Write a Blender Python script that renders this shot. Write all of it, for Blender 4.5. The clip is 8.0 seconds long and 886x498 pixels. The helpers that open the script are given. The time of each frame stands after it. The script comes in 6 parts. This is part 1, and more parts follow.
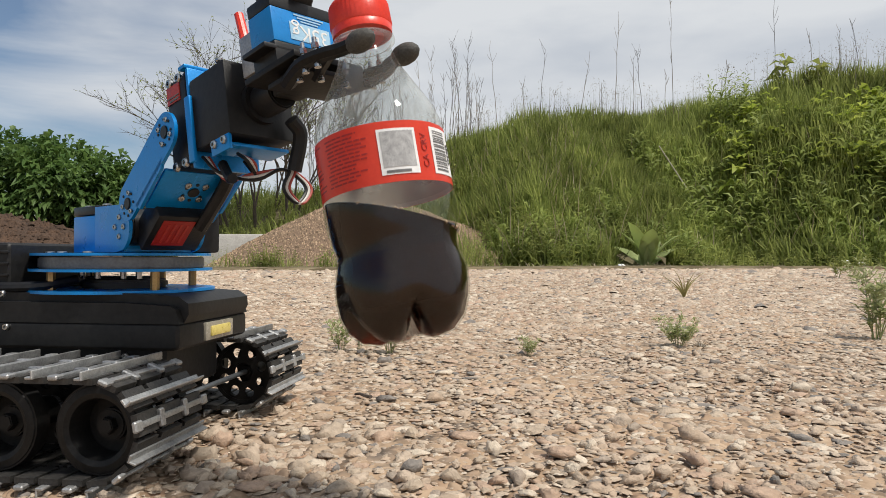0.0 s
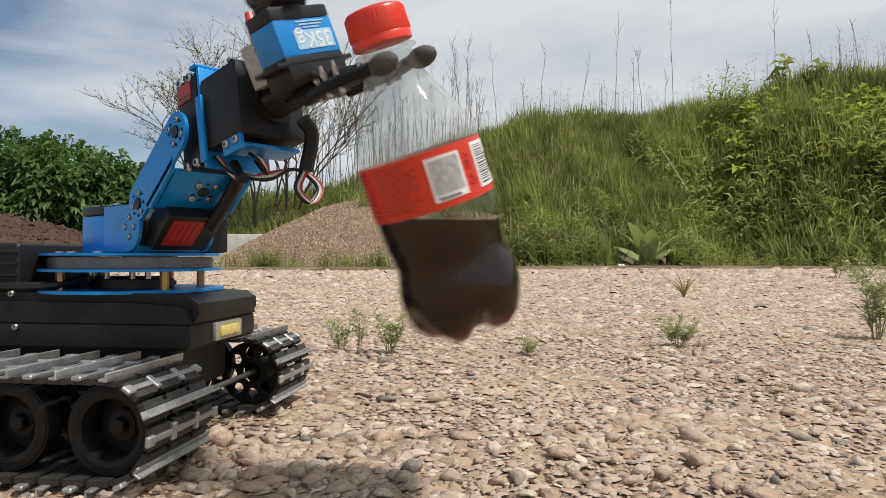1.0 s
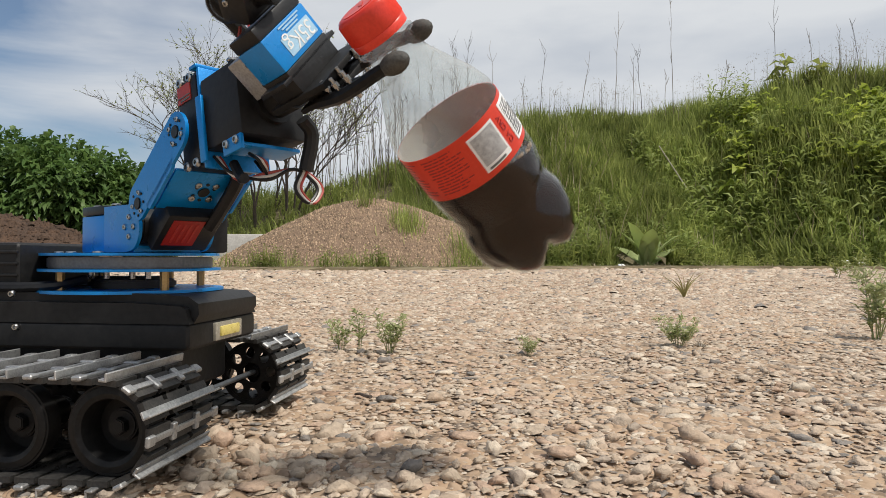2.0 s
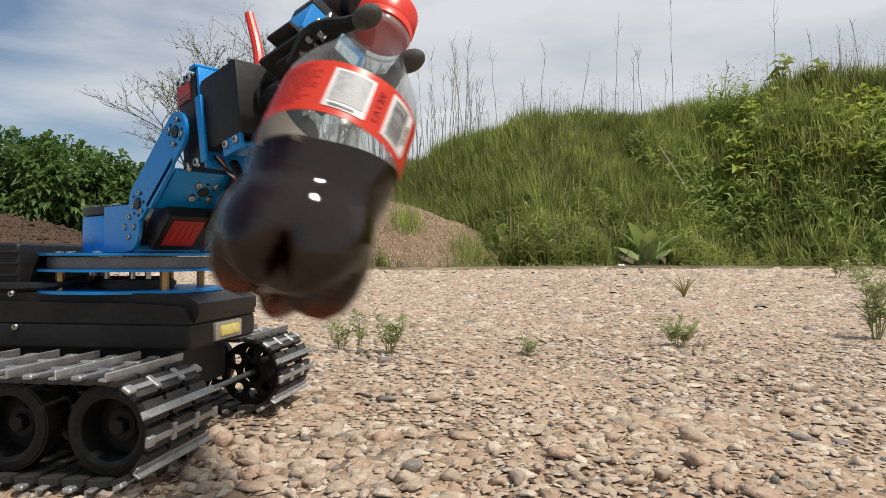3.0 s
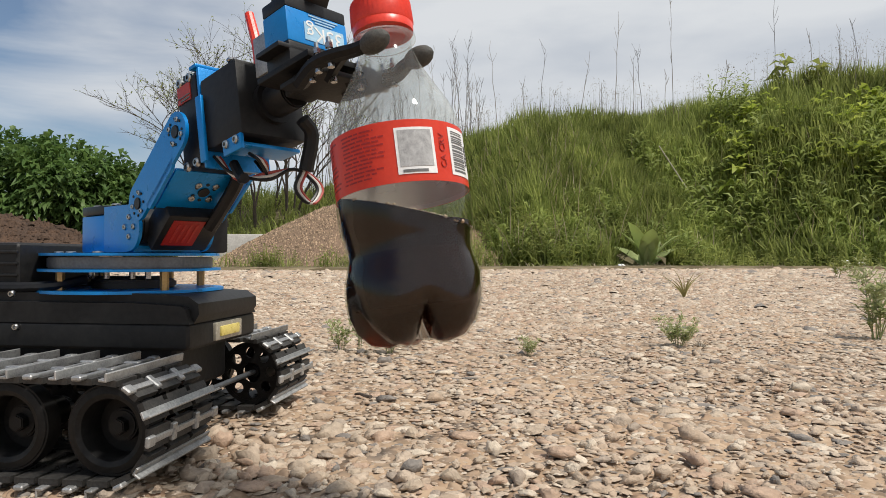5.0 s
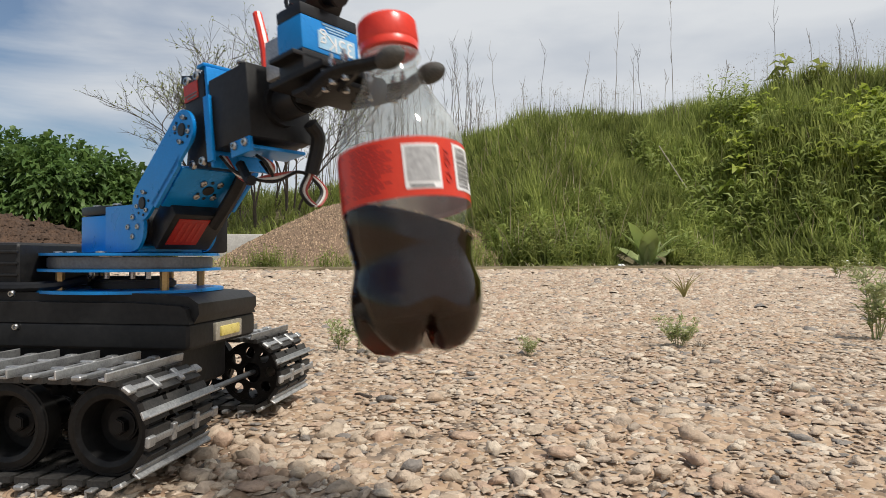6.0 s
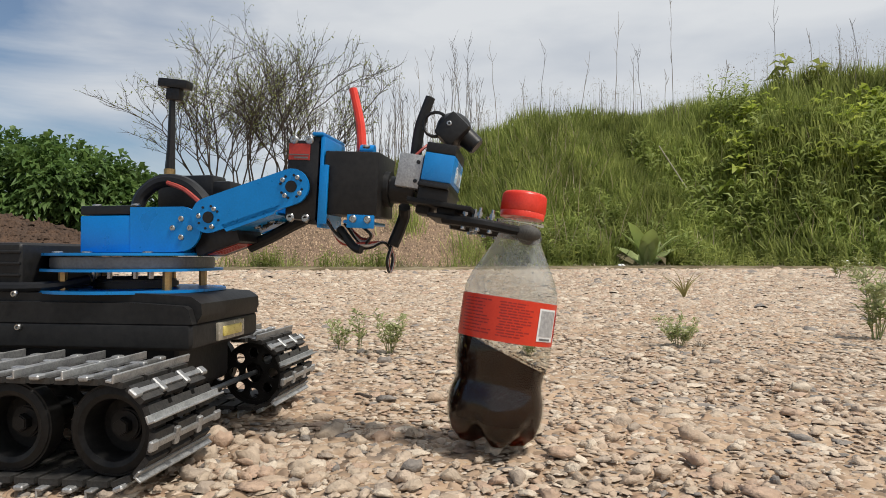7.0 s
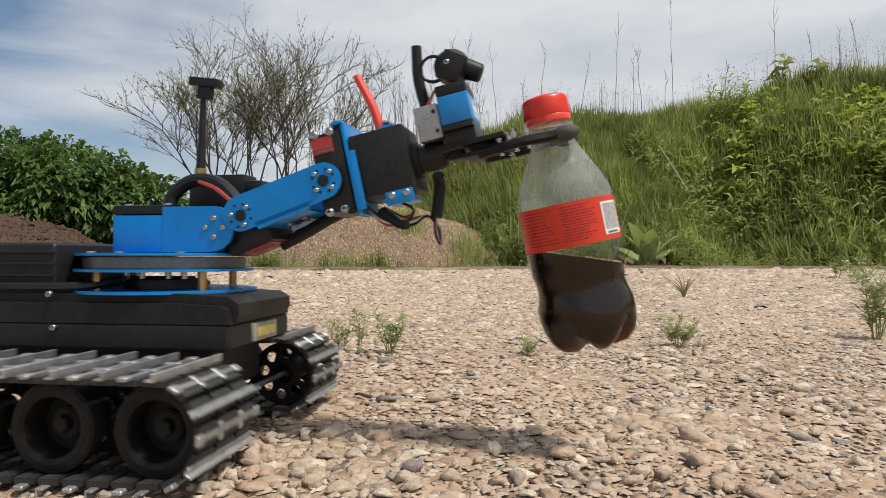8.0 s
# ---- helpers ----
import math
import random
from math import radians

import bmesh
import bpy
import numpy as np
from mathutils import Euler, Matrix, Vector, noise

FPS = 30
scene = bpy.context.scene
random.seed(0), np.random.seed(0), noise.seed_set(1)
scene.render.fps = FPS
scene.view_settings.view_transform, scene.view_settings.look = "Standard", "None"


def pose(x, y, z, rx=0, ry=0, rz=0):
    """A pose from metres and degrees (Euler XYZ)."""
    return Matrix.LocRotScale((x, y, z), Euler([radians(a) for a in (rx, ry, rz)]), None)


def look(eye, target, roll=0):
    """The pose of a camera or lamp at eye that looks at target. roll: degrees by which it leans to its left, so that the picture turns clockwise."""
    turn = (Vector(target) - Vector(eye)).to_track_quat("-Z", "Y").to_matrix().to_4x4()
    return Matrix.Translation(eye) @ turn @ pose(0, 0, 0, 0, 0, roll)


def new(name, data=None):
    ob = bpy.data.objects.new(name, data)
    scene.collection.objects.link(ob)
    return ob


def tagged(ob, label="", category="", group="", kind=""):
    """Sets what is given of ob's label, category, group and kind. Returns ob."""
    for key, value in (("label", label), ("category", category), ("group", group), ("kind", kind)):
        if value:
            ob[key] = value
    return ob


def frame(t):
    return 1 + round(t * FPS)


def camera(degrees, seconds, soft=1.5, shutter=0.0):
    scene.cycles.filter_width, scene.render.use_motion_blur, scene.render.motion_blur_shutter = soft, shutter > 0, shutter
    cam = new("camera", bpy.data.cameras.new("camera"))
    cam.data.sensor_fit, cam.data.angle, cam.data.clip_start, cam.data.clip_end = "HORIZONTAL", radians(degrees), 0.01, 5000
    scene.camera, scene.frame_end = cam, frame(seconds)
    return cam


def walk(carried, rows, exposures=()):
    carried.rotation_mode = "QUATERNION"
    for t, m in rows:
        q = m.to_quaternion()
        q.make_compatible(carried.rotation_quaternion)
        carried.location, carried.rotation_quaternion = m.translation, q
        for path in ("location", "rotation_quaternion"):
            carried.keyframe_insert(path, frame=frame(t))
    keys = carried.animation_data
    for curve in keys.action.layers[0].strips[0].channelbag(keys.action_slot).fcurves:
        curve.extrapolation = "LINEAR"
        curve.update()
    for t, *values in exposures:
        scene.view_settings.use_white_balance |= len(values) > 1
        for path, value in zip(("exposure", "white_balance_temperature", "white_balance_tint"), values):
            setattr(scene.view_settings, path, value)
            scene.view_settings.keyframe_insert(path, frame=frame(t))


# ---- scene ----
cam = camera(66.8, 8.0, soft=0.75, shutter=0.3)
EYE = (0.0, 0.0, 0.128)
VIEW = look(EYE, (0.0, 10.0, 0.128 + 10 * math.tan(radians(0.675))))
walk(cam, [(0.0, VIEW), (8.0, VIEW)])

# ---- daylight ----
SUN_TO = Vector((0.40, -0.22, 0.89)).normalized()
world = bpy.data.worlds.new("sky")
scene.world = world
world.use_nodes = True
wn, wl = world.node_tree.nodes, world.node_tree.links
wn.clear()
w_out = wn.new("ShaderNodeOutputWorld")
w_bg = wn.new("ShaderNodeBackground")
w_sky = wn.new("ShaderNodeTexSky")
w_sky.sky_type = "NISHITA"
w_sky.sun_disc = False
w_sky.sun_elevation = math.asin(SUN_TO.z)
w_sky.sun_rotation = math.atan2(SUN_TO.x, SUN_TO.y)
w_sky.air_density, w_sky.dust_density = 1.0, 0.8
w_tc = wn.new("ShaderNodeTexCoord")
w_map = wn.new("ShaderNodeMapping")
w_map.inputs["Scale"].default_value = (1.0, 1.0, 3.2)
w_map.inputs["Location"].default_value = (0.35, 0.2, 0.1)
w_noise = wn.new("ShaderNodeTexNoise")
w_noise.inputs["Scale"].default_value = 2.1
w_noise.inputs["Detail"].default_value = 7.0
w_noise.inputs["Roughness"].default_value = 0.55
w_noise.inputs["Distortion"].default_value = 0.4
w_ramp = wn.new("ShaderNodeValToRGB")
w_ramp.color_ramp.elements[0].position = 0.30
w_ramp.color_ramp.elements[1].position = 0.56
w_sep = wn.new("ShaderNodeSeparateXYZ")
w_side = wn.new("ShaderNodeMapRange")  # the cloud sheet is closed to the east, broken to the west
w_side.inputs["From Min"].default_value = -0.62
w_side.inputs["From Max"].default_value = 0.0
w_side.inputs["To Min"].default_value = -0.27
w_side.inputs["To Max"].default_value = 0.22
w_add = wn.new("ShaderNodeMath")
w_mix = wn.new("ShaderNodeMix")
w_mix.data_type = "RGBA"
CLOUD = (7.3, 7.55, 7.85, 1.0)
w_body = wn.new("ShaderNodeMix")
w_body.data_type = "RGBA"
w_body.inputs["A"].default_value = (5.7, 6.1, 6.7, 1.0)
w_body.inputs["B"].default_value = CLOUD
w_puff = wn.new("ShaderNodeTexNoise")
w_puff.inputs["Scale"].default_value = 3.4
w_puff.inputs["Detail"].default_value = 6.0
w_tone = wn.new("ShaderNodeMapRange")
w_tone.inputs["From Min"].default_value, w_tone.inputs["From Max"].default_value = 0.36, 0.60
wl.new(w_map.outputs["Vector"], w_puff.inputs["Vector"])
wl.new(w_puff.outputs["Fac"], w_tone.inputs["Value"])
wl.new(w_tone.outputs["Result"], w_body.inputs["Factor"])
wl.new(w_body.outputs["Result"], w_mix.inputs["B"])
w_bg.inputs["Strength"].default_value = 0.096
wl.new(w_tc.outputs["Generated"], w_map.inputs["Vector"])
wl.new(w_map.outputs["Vector"], w_noise.inputs["Vector"])
wl.new(w_tc.outputs["Generated"], w_sep.inputs["Vector"])
wl.new(w_sep.outputs["X"], w_side.inputs["Value"])
wl.new(w_noise.outputs["Fac"], w_add.inputs[0])
wl.new(w_side.outputs["Result"], w_add.inputs[1])
wl.new(w_add.outputs["Value"], w_ramp.inputs["Fac"])
wl.new(w_ramp.outputs["Color"], w_mix.inputs["Factor"])
wl.new(w_sky.outputs["Color"], w_mix.inputs["A"])
wl.new(w_mix.outputs["Result"], w_bg.inputs["Color"])
wl.new(w_bg.outputs["Background"], w_out.inputs["Surface"])

sun = new("sun", bpy.data.lights.new("sun", "SUN"))
sun.data.energy = 3.6
sun.data.angle = radians(6.0)
sun.data.color = (1.0, 0.95, 0.87)
sun.matrix_world = look((0, 0, 30), Vector((0, 0, 30)) - SUN_TO)
scene.view_settings.exposure = 0.0


# ---- materials ----
def node_mat(name):
    m = bpy.data.materials.new(name)
    m.use_nodes = True
    n, l = m.node_tree.nodes, m.node_tree.links
    return m, n, l, n["Principled BSDF"]


def surf(name, c1, c2, rough=0.5, metal=0.0, scale=40.0, bump=0.0, island=0.0, per_object=0.0, coat=0.0, fine=8.0, rough_var=0.12, spec=0.5):
    """Two-scale noise between two colours, with bump and uneven gloss."""
    m, n, l, b = node_mat(name)
    tc = n.new("ShaderNodeTexCoord")
    big, small = n.new("ShaderNodeTexNoise"), n.new("ShaderNodeTexNoise")
    for t, s in ((big, scale), (small, scale * fine)):
        t.inputs["Scale"].default_value = s
        t.inputs["Detail"].default_value = 5.0
        l.new(tc.outputs["Object"], t.inputs["Vector"])
    avg = n.new("ShaderNodeMath")
    avg.operation = "MULTIPLY_ADD"
    avg.inputs[1].default_value = 0.5
    half = n.new("ShaderNodeMath")
    half.operation = "MULTIPLY"
    half.inputs[1].default_value = 0.5
    l.new(small.outputs["Fac"], half.inputs[0])
    l.new(big.outputs["Fac"], avg.inputs[0])
    l.new(half.outputs["Value"], avg.inputs[2])
    ramp = n.new("ShaderNodeValToRGB")
    ramp.color_ramp.elements[0].position, ramp.color_ramp.elements[1].position = 0.36, 0.64
    ramp.color_ramp.elements[0].color, ramp.color_ramp.elements[1].color = (*c1, 1), (*c2, 1)
    l.new(avg.outputs["Value"], ramp.inputs["Fac"])
    col = ramp.outputs["Color"]
    for amount, kind in ((island, "ShaderNodeNewGeometry"), (per_object, "ShaderNodeObjectInfo")):
        if amount:
            src = n.new(kind)
            mr = n.new("ShaderNodeMapRange")
            mr.inputs["To Min"].default_value, mr.inputs["To Max"].default_value = 1 - amount, 1 + amount
            l.new(src.outputs["Random Per Island" if island and kind.endswith("Geometry") else "Random"], mr.inputs["Value"])
            hs = n.new("ShaderNodeHueSaturation")
            l.new(mr.outputs["Result"], hs.inputs["Value"])
            l.new(col, hs.inputs["Color"])
            col = hs.outputs["Color"]
    l.new(col, b.inputs["Base Color"])
    b.inputs["Metallic"].default_value = metal
    b.inputs["Specular IOR Level"].default_value = spec
    b.inputs["Coat Weight"].default_value = coat
    rr = n.new("ShaderNodeMapRange")
    rr.inputs["To Min"].default_value, rr.inputs["To Max"].default_value = max(0.02, rough - rough_var), min(1, rough + rough_var)
    l.new(big.outputs["Fac"], rr.inputs["Value"])
    l.new(rr.outputs["Result"], b.inputs["Roughness"])
    if bump:
        bp = n.new("ShaderNodeBump")
        bp.inputs["Strength"].default_value = 0.6
        bp.inputs["Distance"].default_value = bump
        l.new(small.outputs["Fac"], bp.inputs["Height"])
        l.new(bp.outputs["Normal"], b.inputs["Normal"])
    return m


def leaf_mat(name, dark, light, glow=0.35, rough=0.55):
    """Leaves and blades: each its own green, some light passing through."""
    m, n, l, b = node_mat(name)
    geo, ramp = n.new("ShaderNodeNewGeometry"), n.new("ShaderNodeValToRGB")
    ramp.color_ramp.elements[0].color, ramp.color_ramp.elements[1].color = (*dark, 1), (*light, 1)
    mid = ramp.color_ramp.elements.new(0.55)
    mid.color = (*[(a * 0.6 + c * 0.4) for a, c in zip(dark, light)], 1)
    pn, blend = n.new("ShaderNodeTexNoise"), n.new("ShaderNodeMix")
    pn.inputs["Scale"].default_value, pn.inputs["Detail"].default_value = 4.5, 2.0
    spread = n.new("ShaderNodeMapRange")
    spread.inputs["From Min"].default_value, spread.inputs["From Max"].default_value = 0.33, 0.67
    blend.inputs["Factor"].default_value = 0.62
    l.new(pn.outputs["Fac"], spread.inputs["Value"])
    l.new(spread.outputs["Result"], blend.inputs["A"])
    l.new(geo.outputs["Random Per Island"], blend.inputs["B"])
    l.new(blend.outputs["Result"], ramp.inputs["Fac"])
    tc, nz, hs, mr = (n.new("ShaderNode" + k) for k in ("TexCoord", "TexNoise", "HueSaturation", "MapRange"))
    nz.inputs["Scale"].default_value = 1.3
    nz.inputs["Detail"].default_value = 3.0
    mr.inputs["From Min"].default_value, mr.inputs["From Max"].default_value = 0.3, 0.7
    mr.inputs["To Min"].default_value, mr.inputs["To Max"].default_value = 0.7, 1.3
    l.new(tc.outputs["Object"], nz.inputs["Vector"])
    l.new(tc.outputs["Object"], pn.inputs["Vector"])
    l.new(nz.outputs["Fac"], mr.inputs["Value"])
    l.new(mr.outputs["Result"], hs.inputs["Value"])
    l.new(ramp.outputs["Color"], hs.inputs["Color"])
    l.new(hs.outputs["Color"], b.inputs["Base Color"])
    b.inputs["Roughness"].default_value = rough
    b.inputs["Specular IOR Level"].default_value = 0.3
    tr, mx = n.new("ShaderNodeBsdfTranslucent"), n.new("ShaderNodeMixShader")
    mx.inputs["Fac"].default_value = glow
    l.new(hs.outputs["Color"], tr.inputs["Color"])
    l.new(b.outputs["BSDF"], mx.inputs[1])
    l.new(tr.outputs["BSDF"], mx.inputs[2])
    l.new(mx.outputs["Shader"], n["Material Output"].inputs["Surface"])
    return m


def stone_ramp(n, l, fac):
    ramp = n.new("ShaderNodeValToRGB")
    e = ramp.color_ramp.elements
    e[0].color, e[1].color = (0.444, 0.351, 0.260, 1), (0.384, 0.273, 0.189, 1)
    for p, c in ((0.20, (0.495, 0.390, 0.293)), (0.40, (0.434, 0.327, 0.236)), (0.58, (0.586, 0.492, 0.383)), (0.70, (0.364, 0.292, 0.227)),
                 (0.77, (0.444, 0.312, 0.222)), (0.88, (0.222, 0.195, 0.170)), (0.93, (0.475, 0.370, 0.274))):
        x = e.new(p)
        x.color = (*c, 1)
    ramp.color_ramp.interpolation = "CONSTANT"
    l.new(fac, ramp.inputs["Fac"])
    return ramp.outputs["Color"]


def stone_mat(name, source, output):
    m, n, l, b = node_mat(name)
    src = n.new(source)
    col = stone_ramp(n, l, src.outputs[output])
    tc, nz, nb, mr, hs, bp = (n.new("ShaderNode" + k) for k in ("TexCoord", "TexNoise", "TexNoise", "MapRange", "HueSaturation", "Bump"))
    nz.inputs["Scale"].default_value, nz.inputs["Detail"].default_value = 160.0, 6.0
    nb.inputs["Scale"].default_value, nb.inputs["Detail"].default_value = 320.0, 6.0
    mr.inputs["To Min"].default_value, mr.inputs["To Max"].default_value = 0.50, 1.50
    bp.inputs["Strength"].default_value, bp.inputs["Distance"].default_value = 0.8, 0.0022
    l.new(tc.outputs["Object"], nz.inputs["Vector"])
    l.new(tc.outputs["Object"], nb.inputs["Vector"])
    l.new(nz.outputs["Fac"], mr.inputs["Value"])
    l.new(mr.outputs["Result"], hs.inputs["Value"])
    l.new(col, hs.inputs["Color"])
    l.new(hs.outputs["Color"], b.inputs["Base Color"])
    l.new(nb.outputs["Fac"], bp.inputs["Height"])
    l.new(bp.outputs["Normal"], b.inputs["Normal"])
    b.inputs["Roughness"].default_value = 0.82
    return m


def slab_mat():
    """Worn exposed-aggregate concrete: mortar and pebbles at two sizes."""
    m, n, l, b = node_mat("exposed_aggregate")
    tc = n.new("ShaderNodeTexCoord")
    warp = n.new("ShaderNodeTexNoise")
    warp.inputs["Scale"].default_value = 30.0
    addv = n.new("ShaderNodeVectorMath")
    addv.operation = "MULTIPLY_ADD"
    addv.inputs[1].default_value = (0.02, 0.02, 0.02)
    l.new(tc.outputs["Object"], warp.inputs["Vector"])
    l.new(warp.outputs["Color"], addv.inputs[0])
    l.new(tc.outputs["Object"], addv.inputs[2])
    cols, heights = [], []
    for s in (34.0, 75.0):
        v, sp, mh = n.new("ShaderNodeTexVoronoi"), n.new("ShaderNodeSeparateColor"), n.new("ShaderNodeMapRange")
        v.inputs["Scale"].default_value = s
        mh.inputs["From Min"].default_value, mh.inputs["From Max"].default_value = 0.15, 0.6
        mh.inputs["To Min"].default_value, mh.inputs["To Max"].default_value = 1.0, 0.0
        l.new(addv.outputs["Vector"], v.inputs["Vector"])
        l.new(v.outputs["Color"], sp.inputs["Color"])
        l.new(v.outputs["Distance"], mh.inputs["Value"])
        cols.append(stone_ramp(n, l, sp.outputs["Red"]))
        heights.append(mh.outputs["Result"])
    mx1, mx2, mx3 = (n.new("ShaderNodeMix") for _ in range(3))
    for x in (mx1, mx2, mx3):
        x.data_type = "RGBA"
    mx1.inputs["A"].default_value = (0.50, 0.395, 0.29, 1)
    l.new(heights[1], mx1.inputs["Factor"])
    l.new(cols[1], mx1.inputs["B"])
    l.new(heights[0], mx2.inputs["Factor"])
    l.new(mx1.outputs["Result"], mx2.inputs["A"])
    l.new(cols[0], mx2.inputs["B"])
    big, rmp = n.new("ShaderNodeTexNoise"), n.new("ShaderNodeValToRGB")
    big.inputs["Scale"].default_value, big.inputs["Detail"].default_value = 2.3, 6.0
    rmp.color_ramp.elements[0].position, rmp.color_ramp.elements[1].position = 0.35, 0.68
    rmp.color_ramp.elements[0].color, rmp.color_ramp.elements[1].color = (0.63, 0.56, 0.50, 1), (1.02, 0.90, 0.795, 1)
    l.new(tc.outputs["Object"], big.inputs["Vector"])
    l.new(big.outputs["Fac"], rmp.inputs["Fac"])
    mx3.blend_type = "MULTIPLY"
    mx3.inputs["Factor"].default_value = 1.0
    l.new(mx2.outputs["Result"], mx3.inputs["A"])
    l.new(rmp.outputs["Color"], mx3.inputs["B"])
    l.new(mx3.outputs["Result"], b.inputs["Base Color"])
    hsum = n.new("ShaderNodeMath")
    l.new(heights[0], hsum.inputs[0])
    l.new(heights[1], hsum.inputs[1])
    bp = n.new("ShaderNodeBump")
    bp.inputs["Strength"].default_value, bp.inputs["Distance"].default_value = 1.0, 0.006
    l.new(hsum.outputs["Value"], bp.inputs["Height"])
    l.new(bp.outputs["Normal"], b.inputs["Normal"])
    b.inputs["Roughness"].default_value = 0.9
    return m


def clear_mat(name, tint, gloss=0.04, haze=0.19):
    """Thin clear plastic: straight through, with a sheen, and droplets and film on the airy upper part."""
    m, n, l, b = node_mat(name)
    n.remove(b)
    tr, gl, mx, fr = (n.new("ShaderNode" + k) for k in ("BsdfTransparent", "BsdfGlossy", "MixShader", "LayerWeight"))
    pw, sc = n.new("ShaderNodeMath"), n.new("ShaderNodeMath")
    pw.operation, sc.operation = "POWER", "MULTIPLY_ADD"
    pw.inputs[1].default_value, sc.inputs[1].default_value, sc.inputs[2].default_value = 4.0, 0.40, 0.045
    tr.inputs["Color"].default_value = (*tint, 1)
    gl.inputs["Roughness"].default_value = gloss
    l.new(fr.outputs["Facing"], pw.inputs[0])
    l.new(pw.outputs["Value"], sc.inputs[0])
    l.new(sc.outputs["Value"], mx.inputs["Fac"])
    l.new(tr.outputs["BSDF"], mx.inputs[1])
    l.new(gl.outputs["BSDF"], mx.inputs[2])
    film, mf, nz, tc, mr = (n.new("ShaderNode" + k) for k in ("BsdfTranslucent", "MixShader", "TexNoise", "TexCoord", "MapRange"))
    film.inputs["Color"].default_value = (0.85, 0.87, 0.88, 1)
    nz.inputs["Scale"].default_value, nz.inputs["Detail"].default_value = 34.0, 4.0
    mr.inputs["From Min"].default_value, mr.inputs["From Max"].default_value = 0.38, 0.66
    mr.inputs["To Min"].default_value, mr.inputs["To Max"].default_value = haze * 0.4, haze * 1.6
    l.new(tc.outputs["Object"], nz.inputs["Vector"])
    l.new(nz.outputs["Fac"], mr.inputs["Value"])
    sz, hz, mu = n.new("ShaderNodeSeparateXYZ"), n.new("ShaderNodeMapRange"), n.new("ShaderNodeMath")
    hz.inputs["From Min"].default_value, hz.inputs["From Max"].default_value = -0.084, -0.070
    mu.operation = "MULTIPLY"
    l.new(tc.outputs["Object"], sz.inputs["Vector"])
    l.new(sz.outputs["Z"], hz.inputs["Value"])
    l.new(mr.outputs["Result"], mu.inputs[0])
    l.new(hz.outputs["Result"], mu.inputs[1])
    l.new(mu.outputs["Value"], mf.inputs["Fac"])
    l.new(mx.outputs["Shader"], mf.inputs[1])
    l.new(film.outputs["BSDF"], mf.inputs[2])
    l.new(mf.outputs["Shader"], n["Material Output"].inputs["Surface"])
    return m


def cola_mat():
    """Dark cola: nearly black and glossy, with a little brown-red light passing."""
    m, n, l, b = node_mat("cola")
    b.inputs["Roughness"].default_value = 0.05
    b.inputs["IOR"].default_value = 1.33
    b.inputs["Specular IOR Level"].default_value = 0.22
    nz, tc, mr, tr, mx = (n.new("ShaderNode" + k) for k in ("TexNoise", "TexCoord", "Mix", "BsdfTransparent", "MixShader"))
    mr.data_type = "RGBA"
    nz.inputs["Scale"].default_value, nz.inputs["Detail"].default_value = 55.0, 5.0
    mr.inputs["A"].default_value, mr.inputs["B"].default_value = (0.006, 0.0022, 0.0014, 1), (0.022, 0.007, 0.0032, 1)
    tr.inputs["Color"].default_value = (0.85, 0.22, 0.05, 1)
    sz, thin = n.new("ShaderNodeSeparateXYZ"), n.new("ShaderNodeMapRange")  # the feet hold a thinner layer
    thin.inputs["From Min"].default_value, thin.inputs["From Max"].default_value = -0.148, -0.132
    thin.inputs["To Min"].default_value, thin.inputs["To Max"].default_value = 0.42, 0.0
    l.new(tc.outputs["Object"], sz.inputs["Vector"])
    l.new(sz.outputs["Z"], thin.inputs["Value"])
    l.new(thin.outputs["Result"], mx.inputs["Fac"])
    l.new(tc.outputs["Object"], nz.inputs["Vector"])
    l.new(nz.outputs["Fac"], mr.inputs["Factor"])
    l.new(mr.outputs["Result"], b.inputs["Base Color"])
    l.new(b.outputs["BSDF"], mx.inputs[1])
    l.new(tr.outputs["BSDF"], mx.inputs[2])
    l.new(mx.outputs["Shader"], n["Material Output"].inputs["Surface"])
    return m


def film_mat(name, c1, c2, pass_on, rough=0.3):
    """Thin printed film: part of the light goes through."""
    m = surf(name, c1, c2, rough, scale=70.0, rough_var=0.05)
    n, l = m.node_tree.nodes, m.node_tree.links
    tr, mx = n.new("ShaderNodeBsdfTranslucent"), n.new("ShaderNodeMixShader")
    tr.inputs["Color"].default_value = (*c2, 1)
    mx.inputs["Fac"].default_value = pass_on
    l.new(n["Principled BSDF"].outputs["BSDF"], mx.inputs[1])
    l.new(tr.outputs["BSDF"], mx.inputs[2])
    l.new(mx.outputs["Shader"], n["Material Output"].inputs["Surface"])
    return m


M_SLAB = slab_mat()
M_STONE = stone_mat("pebbles_loose", "ShaderNodeObjectInfo", "Random")
M_PEBBLE = stone_mat("pebbles_set", "ShaderNodeNewGeometry", "Random Per Island")
M_EARTH = surf("bank_earth", (0.10, 0.085, 0.045), (0.18, 0.15, 0.085), 0.95, scale=3.0, bump=0.02)
M_DIRT = surf("brown_soil", (0.040, 0.023, 0.014), (0.105, 0.060, 0.036), 0.95, scale=6.0, bump=0.03)
M_GRAVEL = surf("pile_gravel", (0.15, 0.095, 0.06), (0.28, 0.19, 0.125), 0.9, scale=9.0, bump=0.012)
M_CHIP = surf("gravel_chips", (0.19, 0.125, 0.075), (0.38, 0.275, 0.18), 0.9, scale=20.0, island=0.55)
M_CONC = surf("pale_concrete", (0.50, 0.48, 0.44), (0.66, 0.64, 0.59), 0.85, scale=7.0, bump=0.004)
